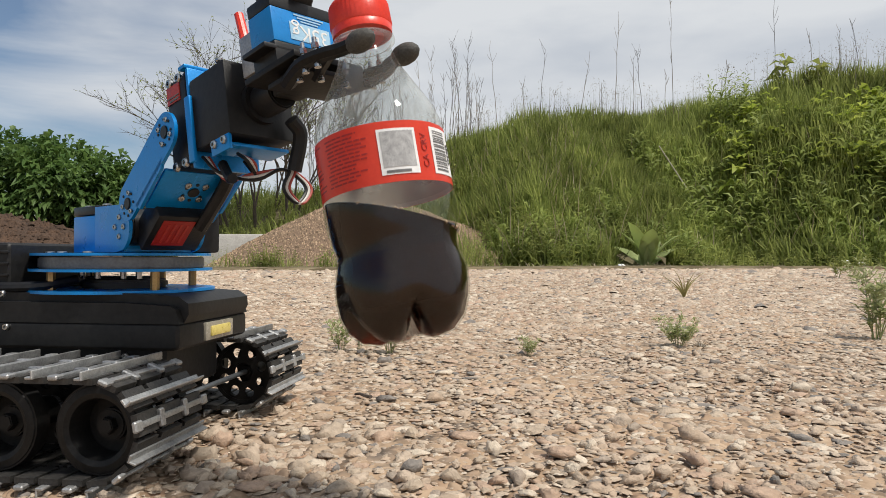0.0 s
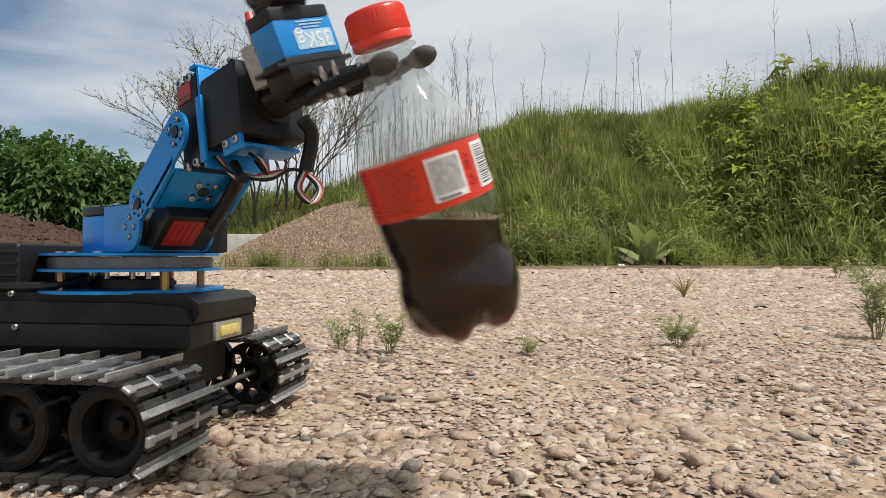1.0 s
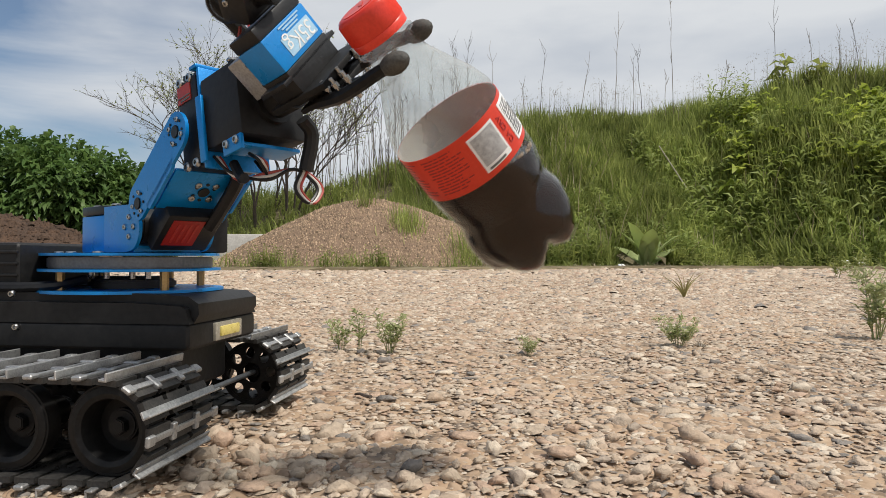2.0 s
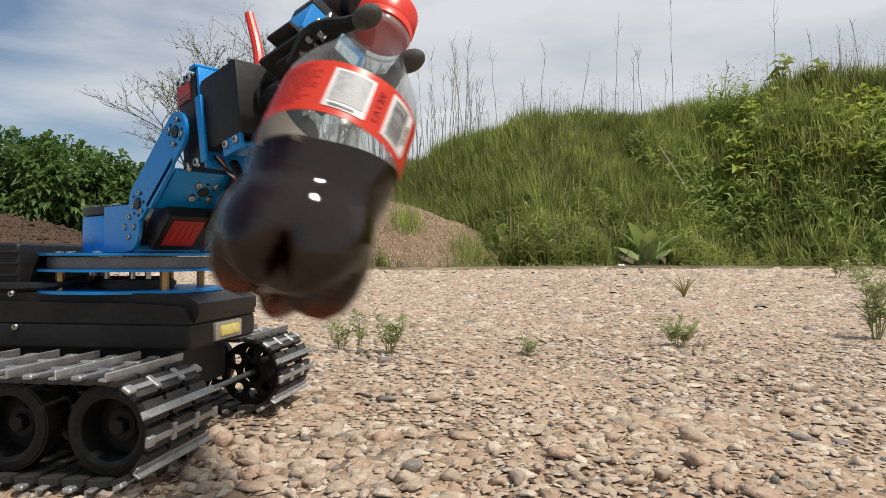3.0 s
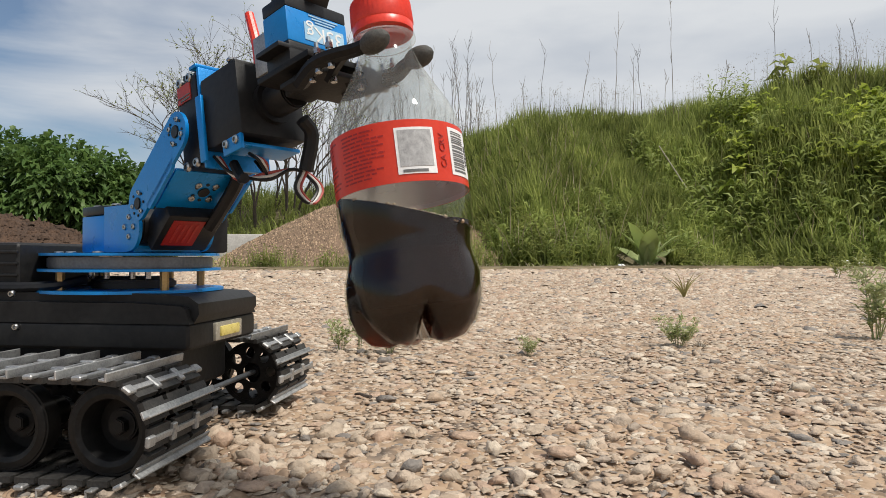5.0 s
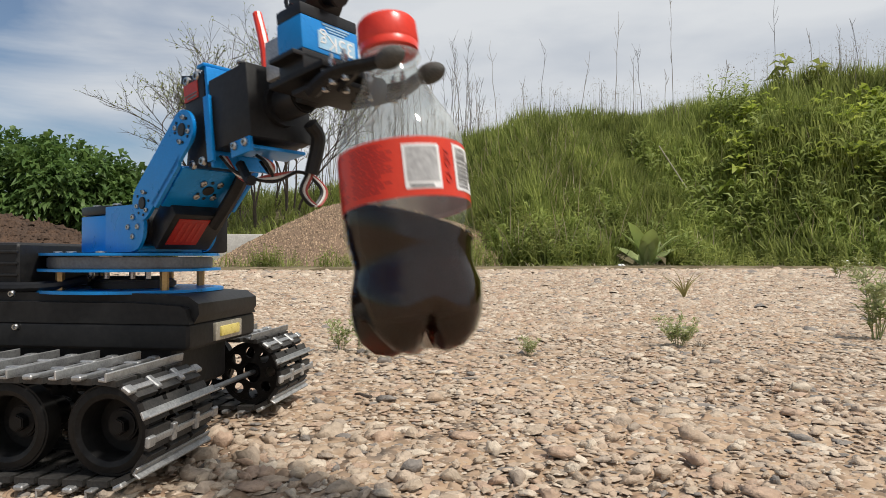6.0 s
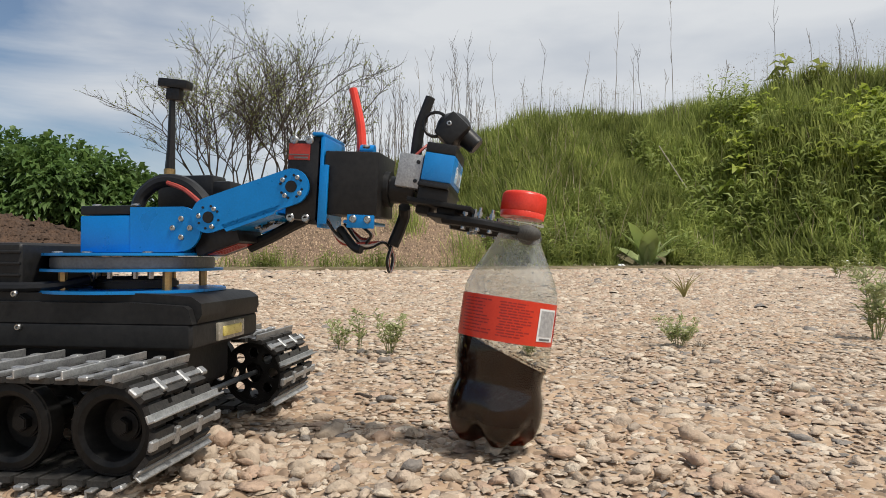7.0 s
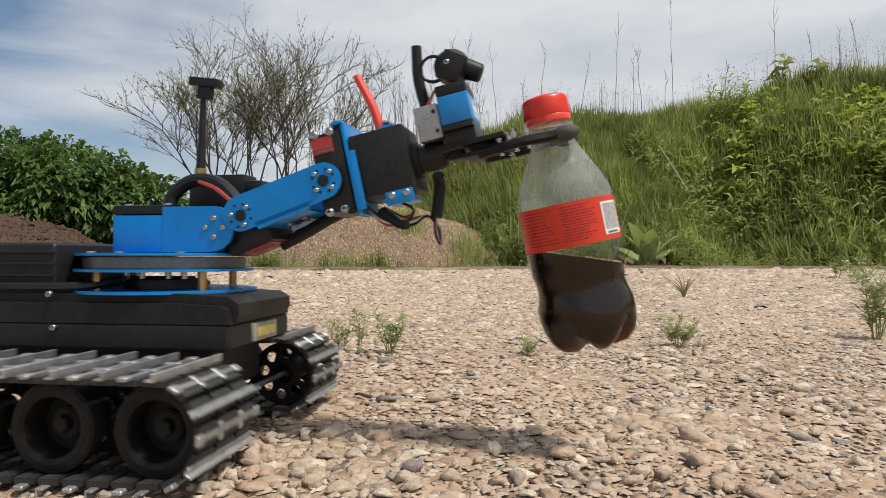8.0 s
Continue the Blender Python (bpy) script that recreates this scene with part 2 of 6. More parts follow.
M_GRASS = leaf_mat("grass_blade", (0.115, 0.160, 0.032), (0.56, 0.60, 0.20), 0.5)
M_WEED = leaf_mat("weed_leaf", (0.125, 0.165, 0.032), (0.49, 0.51, 0.16), 0.5)
M_LANCE = leaf_mat("lance_leaf", (0.15, 0.205, 0.042), (0.50, 0.56, 0.19), 0.5)
M_BROAD = leaf_mat("broad_leaf", (0.22, 0.30, 0.035), (0.62, 0.66, 0.15), 0.5)
M_SEED = leaf_mat("seed_head", (0.20, 0.17, 0.13), (0.42, 0.38, 0.30), 0.3, 0.8)
M_BUSH = leaf_mat("shrub_leaf", (0.050, 0.105, 0.026), (0.20, 0.30, 0.085), 0.38, 0.5)
M_MULLEIN = leaf_mat("woolly_leaf", (0.40, 0.48, 0.19), (0.54, 0.60, 0.30), 0.12, 0.8)
M_SPROUT = leaf_mat("sprout_leaf", (0.30, 0.34, 0.13), (0.62, 0.64, 0.37), 0.45)
M_DRYGRASS = leaf_mat("yellowed_blade", (0.30, 0.27, 0.10), (0.52, 0.47, 0.22), 0.4)
M_STRAW = leaf_mat("dry_stalk", (0.17, 0.13, 0.085), (0.36, 0.30, 0.21), 0.1, 0.8)
M_HAY = leaf_mat("bleached_straw", (0.30, 0.25, 0.15), (0.58, 0.51, 0.36), 0.25, 0.8)
M_TWIG = surf("twig_bark", (0.045, 0.035, 0.028), (0.11, 0.085, 0.068), 0.9, scale=15.0)
M_BLEACH = surf("bleached_wood", (0.42, 0.38, 0.32), (0.62, 0.58, 0.50), 0.8, scale=20.0)
M_WHEEL = surf("wheel_plastic", (0.006, 0.006, 0.0062), (0.016, 0.0155, 0.015), 0.5, scale=50.0, bump=0.0002, spec=0.22)
M_PETAL = surf("white_flower", (0.7, 0.7, 0.68), (0.85, 0.85, 0.82), 0.7, scale=60.0)
M_BLUE = surf("blue_anodised", (0.001, 0.215, 0.59), (0.002, 0.260, 0.70), 0.30, metal=0.25, scale=60.0, bump=0.0001, fine=12.0)
M_ALU = surf("bare_aluminium", (0.30, 0.30, 0.30), (0.50, 0.50, 0.49), 0.52, metal=0.8, scale=90.0, bump=0.0003, per_object=0.18)
M_STEEL = surf("screw_steel", (0.36, 0.36, 0.355), (0.52, 0.52, 0.51), 0.28, metal=1.0, scale=400.0)
M_BRASS = surf("brass", (0.30, 0.20, 0.09), (0.45, 0.31, 0.14), 0.38, metal=0.9, scale=100.0)
M_BLACK = surf("black_plastic", (0.008, 0.008, 0.0085), (0.017, 0.017, 0.018), 0.42, scale=50.0, bump=0.0002, spec=0.35)
M_MATTE = surf("matte_black_cover", (0.010, 0.010, 0.0105), (0.020, 0.0195, 0.019), 0.5, scale=30.0, bump=0.0003, spec=0.3)
M_RUBBER = surf("track_rubber", (0.014, 0.0135, 0.013), (0.050, 0.046, 0.041), 0.65, scale=70.0, bump=0.0004)
M_GREYCAP = surf("grey_rubber_tip", (0.040, 0.039, 0.035), (0.090, 0.086, 0.076), 0.75, scale=120.0, bump=0.0004)
M_GREY = surf("grey_drum", (0.10, 0.11, 0.12), (0.17, 0.18, 0.19), 0.4, metal=0.6, scale=60.0)
M_RED = surf("red_plastic", (0.68, 0.034, 0.015), (0.80, 0.052, 0.025), 0.33, scale=80.0, bump=0.0001)
M_LABEL = film_mat("red_film", (0.74, 0.048, 0.020), (0.82, 0.068, 0.030), 0.25)
M_FOAM = surf("cola_foam", (0.34, 0.22, 0.13), (0.52, 0.38, 0.25), 0.3, scale=300.0)
M_LINING = film_mat("label_back", (0.70, 0.62, 0.56), (0.82, 0.75, 0.68), 0.45, 0.5)
M_INK = surf("dark_print", (0.30, 0.014, 0.010), (0.40, 0.022, 0.015), 0.4, scale=90.0)
M_WHITE = surf("white_print", (0.74, 0.74, 0.73), (0.84, 0.84, 0.83), 0.4, scale=90.0)
M_GREYINK = surf("grey_print", (0.10, 0.10, 0.10), (0.16, 0.16, 0.16), 0.5, scale=90.0)
M_FIELD = surf("grey_print_field", (0.25, 0.25, 0.25), (0.50, 0.50, 0.50), 0.5, scale=420.0)
M_SERVORED = surf("servo_sticker", (0.36, 0.030, 0.022), (0.50, 0.045, 0.030), 0.4, scale=90.0)
M_SKYPRINT = surf("pale_blue_print", (0.30, 0.52, 0.70), (0.42, 0.63, 0.78), 0.4, scale=90.0)
M_SERVOBLUE = surf("blue_sticker", (0.003, 0.20, 0.56), (0.006, 0.24, 0.64), 0.3, scale=90.0)
M_YELLOW = surf("yellow_lamp", (0.58, 0.46, 0.10), (0.76, 0.64, 0.22), 0.3, scale=200.0)
M_LENS = surf("lamp_lens", (0.26, 0.24, 0.19), (0.36, 0.33, 0.27), 0.25, scale=300.0)
M_PET = clear_mat("clear_bottle", (0.90, 0.92, 0.90))
M_COLA = cola_mat()
M_WIRE_W = surf("white_wire", (0.55, 0.53, 0.5), (0.68, 0.66, 0.62), 0.5, scale=200.0)
M_WIRE_R = surf("red_wire", (0.30, 0.04, 0.03), (0.42, 0.07, 0.05), 0.5, scale=200.0)


# ---- mesh helpers ----
def bm_box(bm, size, at=(0, 0, 0), turn=None, bevel=0.0, seg=2):
    t = bmesh.new()
    bmesh.ops.create_cube(t, size=1.0)
    bmesh.ops.scale(t, vec=size, verts=t.verts)
    if bevel:
        bmesh.ops.bevel(t, geom=t.edges[:], offset=bevel, segments=seg, affect="EDGES", profile=0.6)
    return bm_take(bm, t, Matrix.Translation(at) @ (turn or Matrix()))


def bm_take(bm, t, m):
    t.transform(m)
    me = bpy.data.meshes.new("tmp")
    t.to_mesh(me)
    bm.from_mesh(me)
    bpy.data.meshes.remove(me)
    t.free()
    return bm


def bm_cyl(bm, r, h, at=(0, 0, 0), axis="Z", seg=24, r2=None, bevel=0.0):
    t = bmesh.new()
    bmesh.ops.create_cone(t, cap_ends=True, segments=seg, radius1=r, radius2=r if r2 is None else r2, depth=h)
    if bevel:
        rim = [e for e in t.edges if len(e.link_faces) == 2 and any(len(f.verts) > 4 for f in e.link_faces)]
        bmesh.ops.bevel(t, geom=rim, offset=bevel, segments=2, affect="EDGES")
    turn = {"Z": Matrix(), "Y": pose(0, 0, 0, 90), "X": pose(0, 0, 0, 0, 90)}[axis]
    return bm_take(bm, t, Matrix.Translation(at) @ turn)


def bm_ball(bm, r, at=(0, 0, 0), scale=(1, 1, 1), seg=14):
    t = bmesh.new()
    bmesh.ops.create_uvsphere(t, u_segments=seg, v_segments=max(6, seg // 2), radius=r)
    bmesh.ops.scale(t, vec=scale, verts=t.verts)
    return bm_take(bm, t, Matrix.Translation(at))


def bm_plate(bm, outline, thick, m=None):
    """A flat plate: outline in x, z; thickness along y, centred."""
    t = bmesh.new()
    f = t.faces.new([t.verts.new((x, -thick / 2, z)) for x, z in outline])
    ext = bmesh.ops.extrude_face_region(t, geom=[f])
    bmesh.ops.translate(t, vec=(0, thick, 0), verts=[v for v in ext["geom"] if isinstance(v, bmesh.types.BMVert)])
    bmesh.ops.recalc_face_normals(t, faces=t.faces)
    return bm_take(bm, t, m or Matrix())


def stadium(x0, z0, x1, z1, r0, r1=None, seg=10):
    """Outline of a link between two rounded ends."""
    r1 = r0 if r1 is None else r1
    a = math.atan2(z1 - z0, x1 - x0)
    pts = [(x1 + r1 * math.cos(a + b), z1 + r1 * math.sin(a + b)) for b in np.linspace(-math.pi / 2, math.pi / 2, seg)]
    pts += [(x0 + r0 * math.cos(a + b), z0 + r0 * math.sin(a + b)) for b in np.linspace(math.pi / 2, 3 * math.pi / 2, seg)]
    return pts


def smooth_path(pts, n=6):
    """A rounded line through the points."""
    p = [Vector(q) for q in pts]
    p = [p[0] * 2 - p[1]] + p + [p[-1] * 2 - p[-2]]
    out = []
    for i in range(1, len(p) - 2):
        for k in range(n):
            t = k / n
            out.append(0.5 * ((2 * p[i]) + (p[i + 1] - p[i - 1]) * t + (2 * p[i - 1] - 5 * p[i] + 4 * p[i + 1] - p[i + 2]) * t * t
                              + (3 * p[i] - p[i - 1] - 3 * p[i + 1] + p[i + 2]) * t ** 3))
    return out + [p[-2]]


def bm_tube(bm, pts, r, seg=8, r_end=None, cap=True):
    pts = [Vector(p) for p in pts]
    rings = []
    side = Vector((0.3, 0.9, 0.2))
    for i, p in enumerate(pts):
        d = (pts[min(i + 1, len(pts) - 1)] - pts[max(i - 1, 0)]).normalized()
        side = (side - d * side.dot(d)).normalized()
        up = d.cross(side)
        rr = r if r_end is None else r + (r_end - r) * i / (len(pts) - 1)
        rings.append([bm.verts.new(p + (side * math.cos(a) + up * math.sin(a)) * rr) for a in np.linspace(0, 2 * math.pi, seg, endpoint=False)])
    for a, b in zip(rings, rings[1:]):
        for k in range(seg):
            bm.faces.new((a[k], a[(k + 1) % seg], b[(k + 1) % seg], b[k]))
    if cap:
        bm.faces.new(rings[0][::-1])
        bm.faces.new(rings[-1])
    return bm


def to_mesh(name, bm, material, smooth=35):
    me = bpy.data.meshes.new(name)
    bm.to_mesh(me)
    bm.free()
    me.materials.append(material)
    if smooth:
        me.shade_smooth()
        me.set_sharp_from_angle(angle=radians(smooth))
    return me


def part(name, bm, material, parent=None, label="", at=None, smooth=35):
    ob = new(name, to_mesh(name, bm, material, smooth))
    if parent is not None:
        ob.parent = parent
    if at is not None:
        ob.matrix_basis = at
    return tagged(ob, label)


def raw_mesh(name, verts, faces, material, smooth=False):
    me = bpy.data.meshes.new(name)
    verts, faces = np.asarray(verts, dtype=np.float32), np.asarray(faces, dtype=np.int32)
    k = faces.shape[1]
    me.vertices.add(len(verts))
    me.vertices.foreach_set("co", verts.ravel())
    me.loops.add(faces.size)
    me.loops.foreach_set("vertex_index", faces.ravel())
    me.polygons.add(len(faces))
    me.polygons.foreach_set("loop_start", np.arange(0, faces.size, k, dtype=np.int32))
    me.polygons.foreach_set("loop_total", np.full(len(faces), k, dtype=np.int32))
    me.materials.append(material)
    me.update(calc_edges=True)
    if smooth:
        me.shade_smooth()
    return me


def skin(bm, rings, close_top=False, close_bottom=True):
    vs = [[bm.verts.new(p) for p in row] for row in rings]
    n = len(vs[0])
    for a, b in zip(vs, vs[1:]):
        for k in range(n):
            bm.faces.new((a[k], b[k], b[(k + 1) % n], a[(k + 1) % n]))
    if close_bottom:
        bm.faces.new(vs[-1][::-1])
    if close_top:
        bm.faces.new(vs[0])
    bmesh.ops.recalc_face_normals(bm, faces=bm.faces)


def screw(bm, at, axis="Y", r=0.0021, h=0.0016):
    """A screw head with a rounded rim and a sunken socket at either end."""
    t = bmesh.new()
    rows = ((0.42, 0.05), (0.46, 0.50), (0.78, 0.50), (1.0, 0.22), (1.0, -0.22), (0.78, -0.50), (0.46, -0.50), (0.42, -0.05))
    skin(t, [[(q * r * math.cos(math.pi * k / 6), q * r * math.sin(math.pi * k / 6), z * h) for k in range(12)] for q, z in rows], close_top=True)
    turn = {"Z": Matrix(), "Y": pose(0, 0, 0, 90), "X": pose(0, 0, 0, 0, 90)}[axis]
    return bm_take(bm, t, Matrix.Translation(at) @ turn)


# ---- the ground: a worn slab that ends at a grassy bank ----
def bank_foot(x):
    return np.interp(x, [-8, -4, -0.3, 0.7, 1.2, 3.5, 5, 8], [8.8, 9.2, 8.9, 7.6, 7.2, 8.0, 6.8, 5.4])


def slab_edge(x):
    return np.interp(x, [-8, -4, -0.3, 0.9, 1.6, 3.5, 5, 8], [6.6, 6.4, 6.2, 6.6, 7.05, 7.0, 6.1, 5.0]) + 0.05 * np.sin(np.asarray(x) * 7.0)


def crest(x):
    return np.interp(x, [-12, -7, -3, -1, 0.5, 1.8, 3.9, 5.2, 6.6, 10], [0.4, 0.65, 1.15, 1.45, 1.77, 2.00, 2.20, 2.38, 2.50, 2.75])


def terrain(x, y):
    x, y = np.asarray(x, float), np.asarray(y, float)
    s = np.clip((y - bank_foot(x)) / 3.0, 0, 1)
    lump = 0.12 * np.sin(x * 2.3 + 1.0) * np.sin(y * 1.9) + 0.06 * np.sin(x * 5.1) * np.cos(y * 4.3)
    lump = lump * (1 - 0.6 * s * s)
    return crest(x) * (0.5 * s + 0.5 * s * s * (3 - 2 * s)) + lump * np.minimum(s * 3, 1)


def cell_domes(x, y, size, seed):
    """Rounded bumps of uneven height, one in each cell of a jittered grid."""
    ix, iy = np.floor(x / size), np.floor(y / size)
    best, tall = np.full(x.shape, 9.0), np.zeros(x.shape)
    for i in (-1, 0, 1):
        for j in (-1, 0, 1):
            h = np.sin((ix + i) * 127.1 + (iy + j) * 311.7 + seed) * 43758.5453
            h1 = h - np.floor(h)
            h2 = h1 * 917.3 - np.floor(h1 * 917.3)
            h3 = h2 * 613.7 - np.floor(h2 * 613.7)
            d = np.hypot(ix + i + h1 - x / size, iy + j + h2 - y / size)
            near = d < best
            best, tall = np.where(near, d, best), np.where(near, h3, tall)
    return (0.35 + 0.65 * tall) * np.clip(1 - (best / 0.62) ** 2, 0, 1)


def relief(x, y):
    """Worn surface of the slab: stones and hollows, a few millimetres."""
    x, y = np.asarray(x, float), np.asarray(y, float)
    far = np.clip((y - 1.5) / 1.5, 0, 1)
    fine = 0.0026 * cell_domes(x, y, 0.017, 1.0) + 0.0013 * cell_domes(x, y, 0.0075, 5.0)
    wide = 0.011 * cell_domes(x, y, 0.05, 9.0)
    swell = 0.0012 * (np.sin(x * 23 + y * 7) + np.sin(y * 31 - x * 11))
    return fine * (1 - far) + wide * far + swell - 0.0026 - 0.004 * far


def ground_sheet():
    """One sheet to the horizon, finely divided before the robot, coarser outwards."""
    y, ys = 0.28, []
    while y < 7.2:
        ys.append(y)
        y += min(0.0075 * y * y, 0.004 + 0.004 * y)
    ys = np.concatenate([np.linspace(-600, -2, 16), np.linspace(-1.8, 0.26, 30), ys, np.linspace(7.25, 16, 90), np.linspace(16.5, 1500, 16)])
    us = np.concatenate([np.linspace(-2, -1.01, 40), np.linspace(-1, 1, 440), np.linspace(1.01, 2, 40)])
    w = (0.72 * np.clip(ys, 0.28, 9.0) + 0.10)[:, None]
    out = np.clip(np.abs(us) - 1, 0, 1)[None]
    gx = np.sign(us)[None] * (np.minimum(np.abs(us), 1)[None] * w + 3 * w * out + 900 * out ** 5)
    gy = np.repeat(ys[:, None], len(us), 1)
    gz = terrain(gx, gy)
    near = (np.abs(us)[None] <= 1) & (gy < 7.2) & (gy > 0.27)
    gz = gz + np.where(near, relief(gx, gy), -0.002 * (gy < 7.2))
    nx, ny = len(us), len(ys)
    v = np.stack([gx, gy, gz], -1).reshape(-1, 3)
    i = (np.arange(ny - 1)[:, None] * nx + np.arange(nx - 1)[None]).ravel()
    f = np.stack([i, i + 1, i + 1 + nx, i + nx], 1)
    me = raw_mesh("ground", v, f, M_SLAB, True)
    me.materials.append(M_EARTH)
    mid = v[f].mean(1)
    slot = (mid[:, 1] > slab_edge(mid[:, 0])).astype(np.int32)
    me.polygons.foreach_set("material_index", slot)
    return tagged(new("ground", me), "worn exposed-aggregate concrete slab meeting a grassy earth bank", "ground", kind="structure")


ground = ground_sheet()
rng = np.random.default_rng(7)


def stone_template(u, v, low=-0.5):
    """A rounded stone, widest a little above its foot."""
    ring = [[math.cos(a) * math.cos(b), math.sin(a) * math.cos(b), math.sin(b)] for b in np.linspace(low, 1.15, v) for a in np.linspace(0, 2 * math.pi, u, endpoint=False)]
    verts = np.array(ring + [[0, 0, 1.0]])
    tris = []
    for j in range(v - 1):
        for i in range(u):
            a, b, c, d = j * u + i, j * u + (i + 1) % u, (j + 1) * u + (i + 1) % u, (j + 1) * u + i
            tris += [(a, b, c), (a, c, d)]
    top = (v - 1) * u
    tris += [(top + i, top + (i + 1) % u, len(verts) - 1) for i in range(u)]
    return verts, np.array(tris)


def stone_field(name, xs, ys, radius, u, v, flat, sink, material, base=None, jitter=0.26, tip=0.18, low=-0.5):
    tv, tf = stone_template(u, v, low)
    n = len(xs)
    sc = np.stack([radius * rng.uniform(0.75, 1.45, n), radius * rng.uniform(0.6, 1.0, n), radius * rng.uniform(*flat, n)], 1)
    a = rng.uniform(0, 6.283, n)
    p = tv[None] * sc[:, None] * (1 + rng.normal(0, jitter, (n, len(tv), 1)).clip(-0.4, 0.4))
    tilt = rng.normal(0, tip, (n, 2))
    p[..., 2] += p[..., 0] * tilt[:, :1] + p[..., 1] * tilt[:, 1:]
    x = p[..., 0] * np.cos(a)[:, None] - p[..., 1] * np.sin(a)[:, None] + xs[:, None]
    y = p[..., 0] * np.sin(a)[:, None] + p[..., 1] * np.cos(a)[:, None] + ys[:, None]
    z = p[..., 2] + (0 if base is None else base[:, None]) - sink * radius[:, None]
    vv = np.stack([x, y, z], -1).reshape(-1, 3)
    ff = (tf[None] + (np.arange(n) * len(tv))[:, None, None]).reshape(-1, 3)
    return raw_mesh(name, vv, ff, material, True)


def pebble_zone(y0, y1, k0, k1):
    xs, ys, rs = [], [], []
    y = y0
    while y < y1:
        s = k0 + k1 * y
        w = 0.72 * y + 0.08
        x = np.arange(-w, w, s)
        xs.append(x + rng.uniform(-0.45, 0.45, len(x)) * s)
        ys.append(y + rng.uniform(-0.45, 0.45, len(x)) * s)
        rs.append(s * np.exp(rng.normal(-1.0, 0.55, len(x))).clip(0.14, 1.35))
        y += s
    return np.concatenate(xs), np.concatenate(ys), np.concatenate(rs)


def set_pebbles():
    for y0, y1, k0, k1, u, v, flat, tip in ((0.30, 1.15, 0.0040, 0.0056, 7, 3, (0.13, 0.38), 0.06), (1.15, 4.2, 0.0055, 0.0045, 5, 2, (0.16, 0.42), 0.12), (4.2, 7.1, 0.012, 0.0060, 5, 2, (0.18, 0.45), 0.14)):
        x, y, r = pebble_zone(y0, y1, k0, k1)
        ob = new("embedded_pebbles", stone_field("embedded_pebbles", x, y, r, u, v, flat, 0.05, M_PEBBLE, 0.6 * relief(x, y), 0.22, tip, -0.12))
        ob.parent = ground
        tagged(ob, "tan, grey and pinkish pebbles set in the mortar", kind="stuff")


def outer_pebbles():
    """The same stones, sparser, over the rest of the slab round the robot."""
    n = 26000
    x, y = rng.uniform(-5.5, 5.5, n), rng.uniform(-3.0, 6.2, n)
    keep = (np.abs(x) > 0.70 * y + 0.06) | (y < 0.28)
    x, y = x[keep], y[keep]
    r = np.exp(rng.normal(-4.35, 0.45, len(x))).clip(0.005, 0.035)
    ob = new("embedded_pebbles", stone_field("embedded_pebbles", x, y, r, 5, 2, (0.14, 0.36), 0.05, M_PEBBLE, np.full(len(x), -0.002), 0.22, 0.06, -0.12))
    ob.parent = ground
    tagged(ob, "scattered pebbles set in the mortar", kind="stuff")


def blades(xy, z, length, width, lean, curl=0.5, facing=None):
    """Grass blades: three triangles each, bent over."""
    n = len(xy)
    a = rng.uniform(0, 6.283, n) if facing is None else facing
    d = np.stack([np.cos(a), np.sin(a)], 1)
    s = np.stack([-d[:, 1], d[:, 0]], 1)
    le = lean * rng.uniform(0.2, 1.0, n)
    v = np.zeros((n, 5, 3))
    for k, (t, w) in enumerate(((0, 1), (0, -1), (0.55, 0.8), (0.55, -0.8), (1, 0))):
        out = length * (le * t + curl * le * t * t)
        v[:, k, :2] = xy + d * out[:, None] + s * (w * width / 2)[:, None]
        v[:, k, 2] = z + length * t * (1 - 0.35 * le * t)
    f = np.array([(0, 1, 2), (1, 3, 2), (2, 3, 4)])[None] + (np.arange(n) * 5)[:, None, None]
    return v.reshape(-1, 3), f.reshape(-1, 3)


def leaves(pos, way, length, width, droop=0.25):
    """Pointed leaves folded along the midrib: four triangles each."""
    n = len(pos)
    way = way / np.linalg.norm(way, axis=1, keepdims=True)
    up = np.array([0, 0, 1.0]) + rng.normal(0, 0.35, (n, 3))
    side = np.cross(way, up)
    side /= np.linalg.norm(side, axis=1, keepdims=True) + 1e-9
    nor = np.cross(side, way)
    L, W = length[:, None], width[:, None]
    mid = pos + way * L * 0.5 + nor * L * 0.06
    tip = pos + way * L - np.array([0, 0, 1.0]) * L * droop
    v = np.stack([pos, mid + side * W / 2 + nor * W * 0.2, mid, mid - side * W / 2 + nor * W * 0.2, tip], 1)
    f = np.array([(0, 1, 2), (1, 4, 2), (0, 2, 3), (2, 4, 3)])[None] + (np.arange(n) * 5)[:, None, None]
    return v.reshape(-1, 3), f.reshape(-1, 3)


def merge(chunks):
    vs, fs, k = [], [], 0
    for v, f in chunks:
        vs.append(v)
        fs.append(f + k)
        k += len(v)
    return np.concatenate(vs), np.concatenate(fs)


def stuff(name, chunks, material, label, category):
    v, f = merge(chunks)
    return tagged(new(name, raw_mesh(name, v, f, material)), label, category, kind="stuff")


def bank_points(n, x0, x1, d0, d1):
    x = rng.uniform(x0, x1, n)
    y = bank_foot(x) + rng.uniform(d0, d1, n)
    x = np.where((np.abs(x - 2.25) < 0.30) & (y < 7.85), x + 0.62, x)  # the rosette keeps its own clear spot
    return np.stack([x, y], 1), terrain(x, y) - 0.02


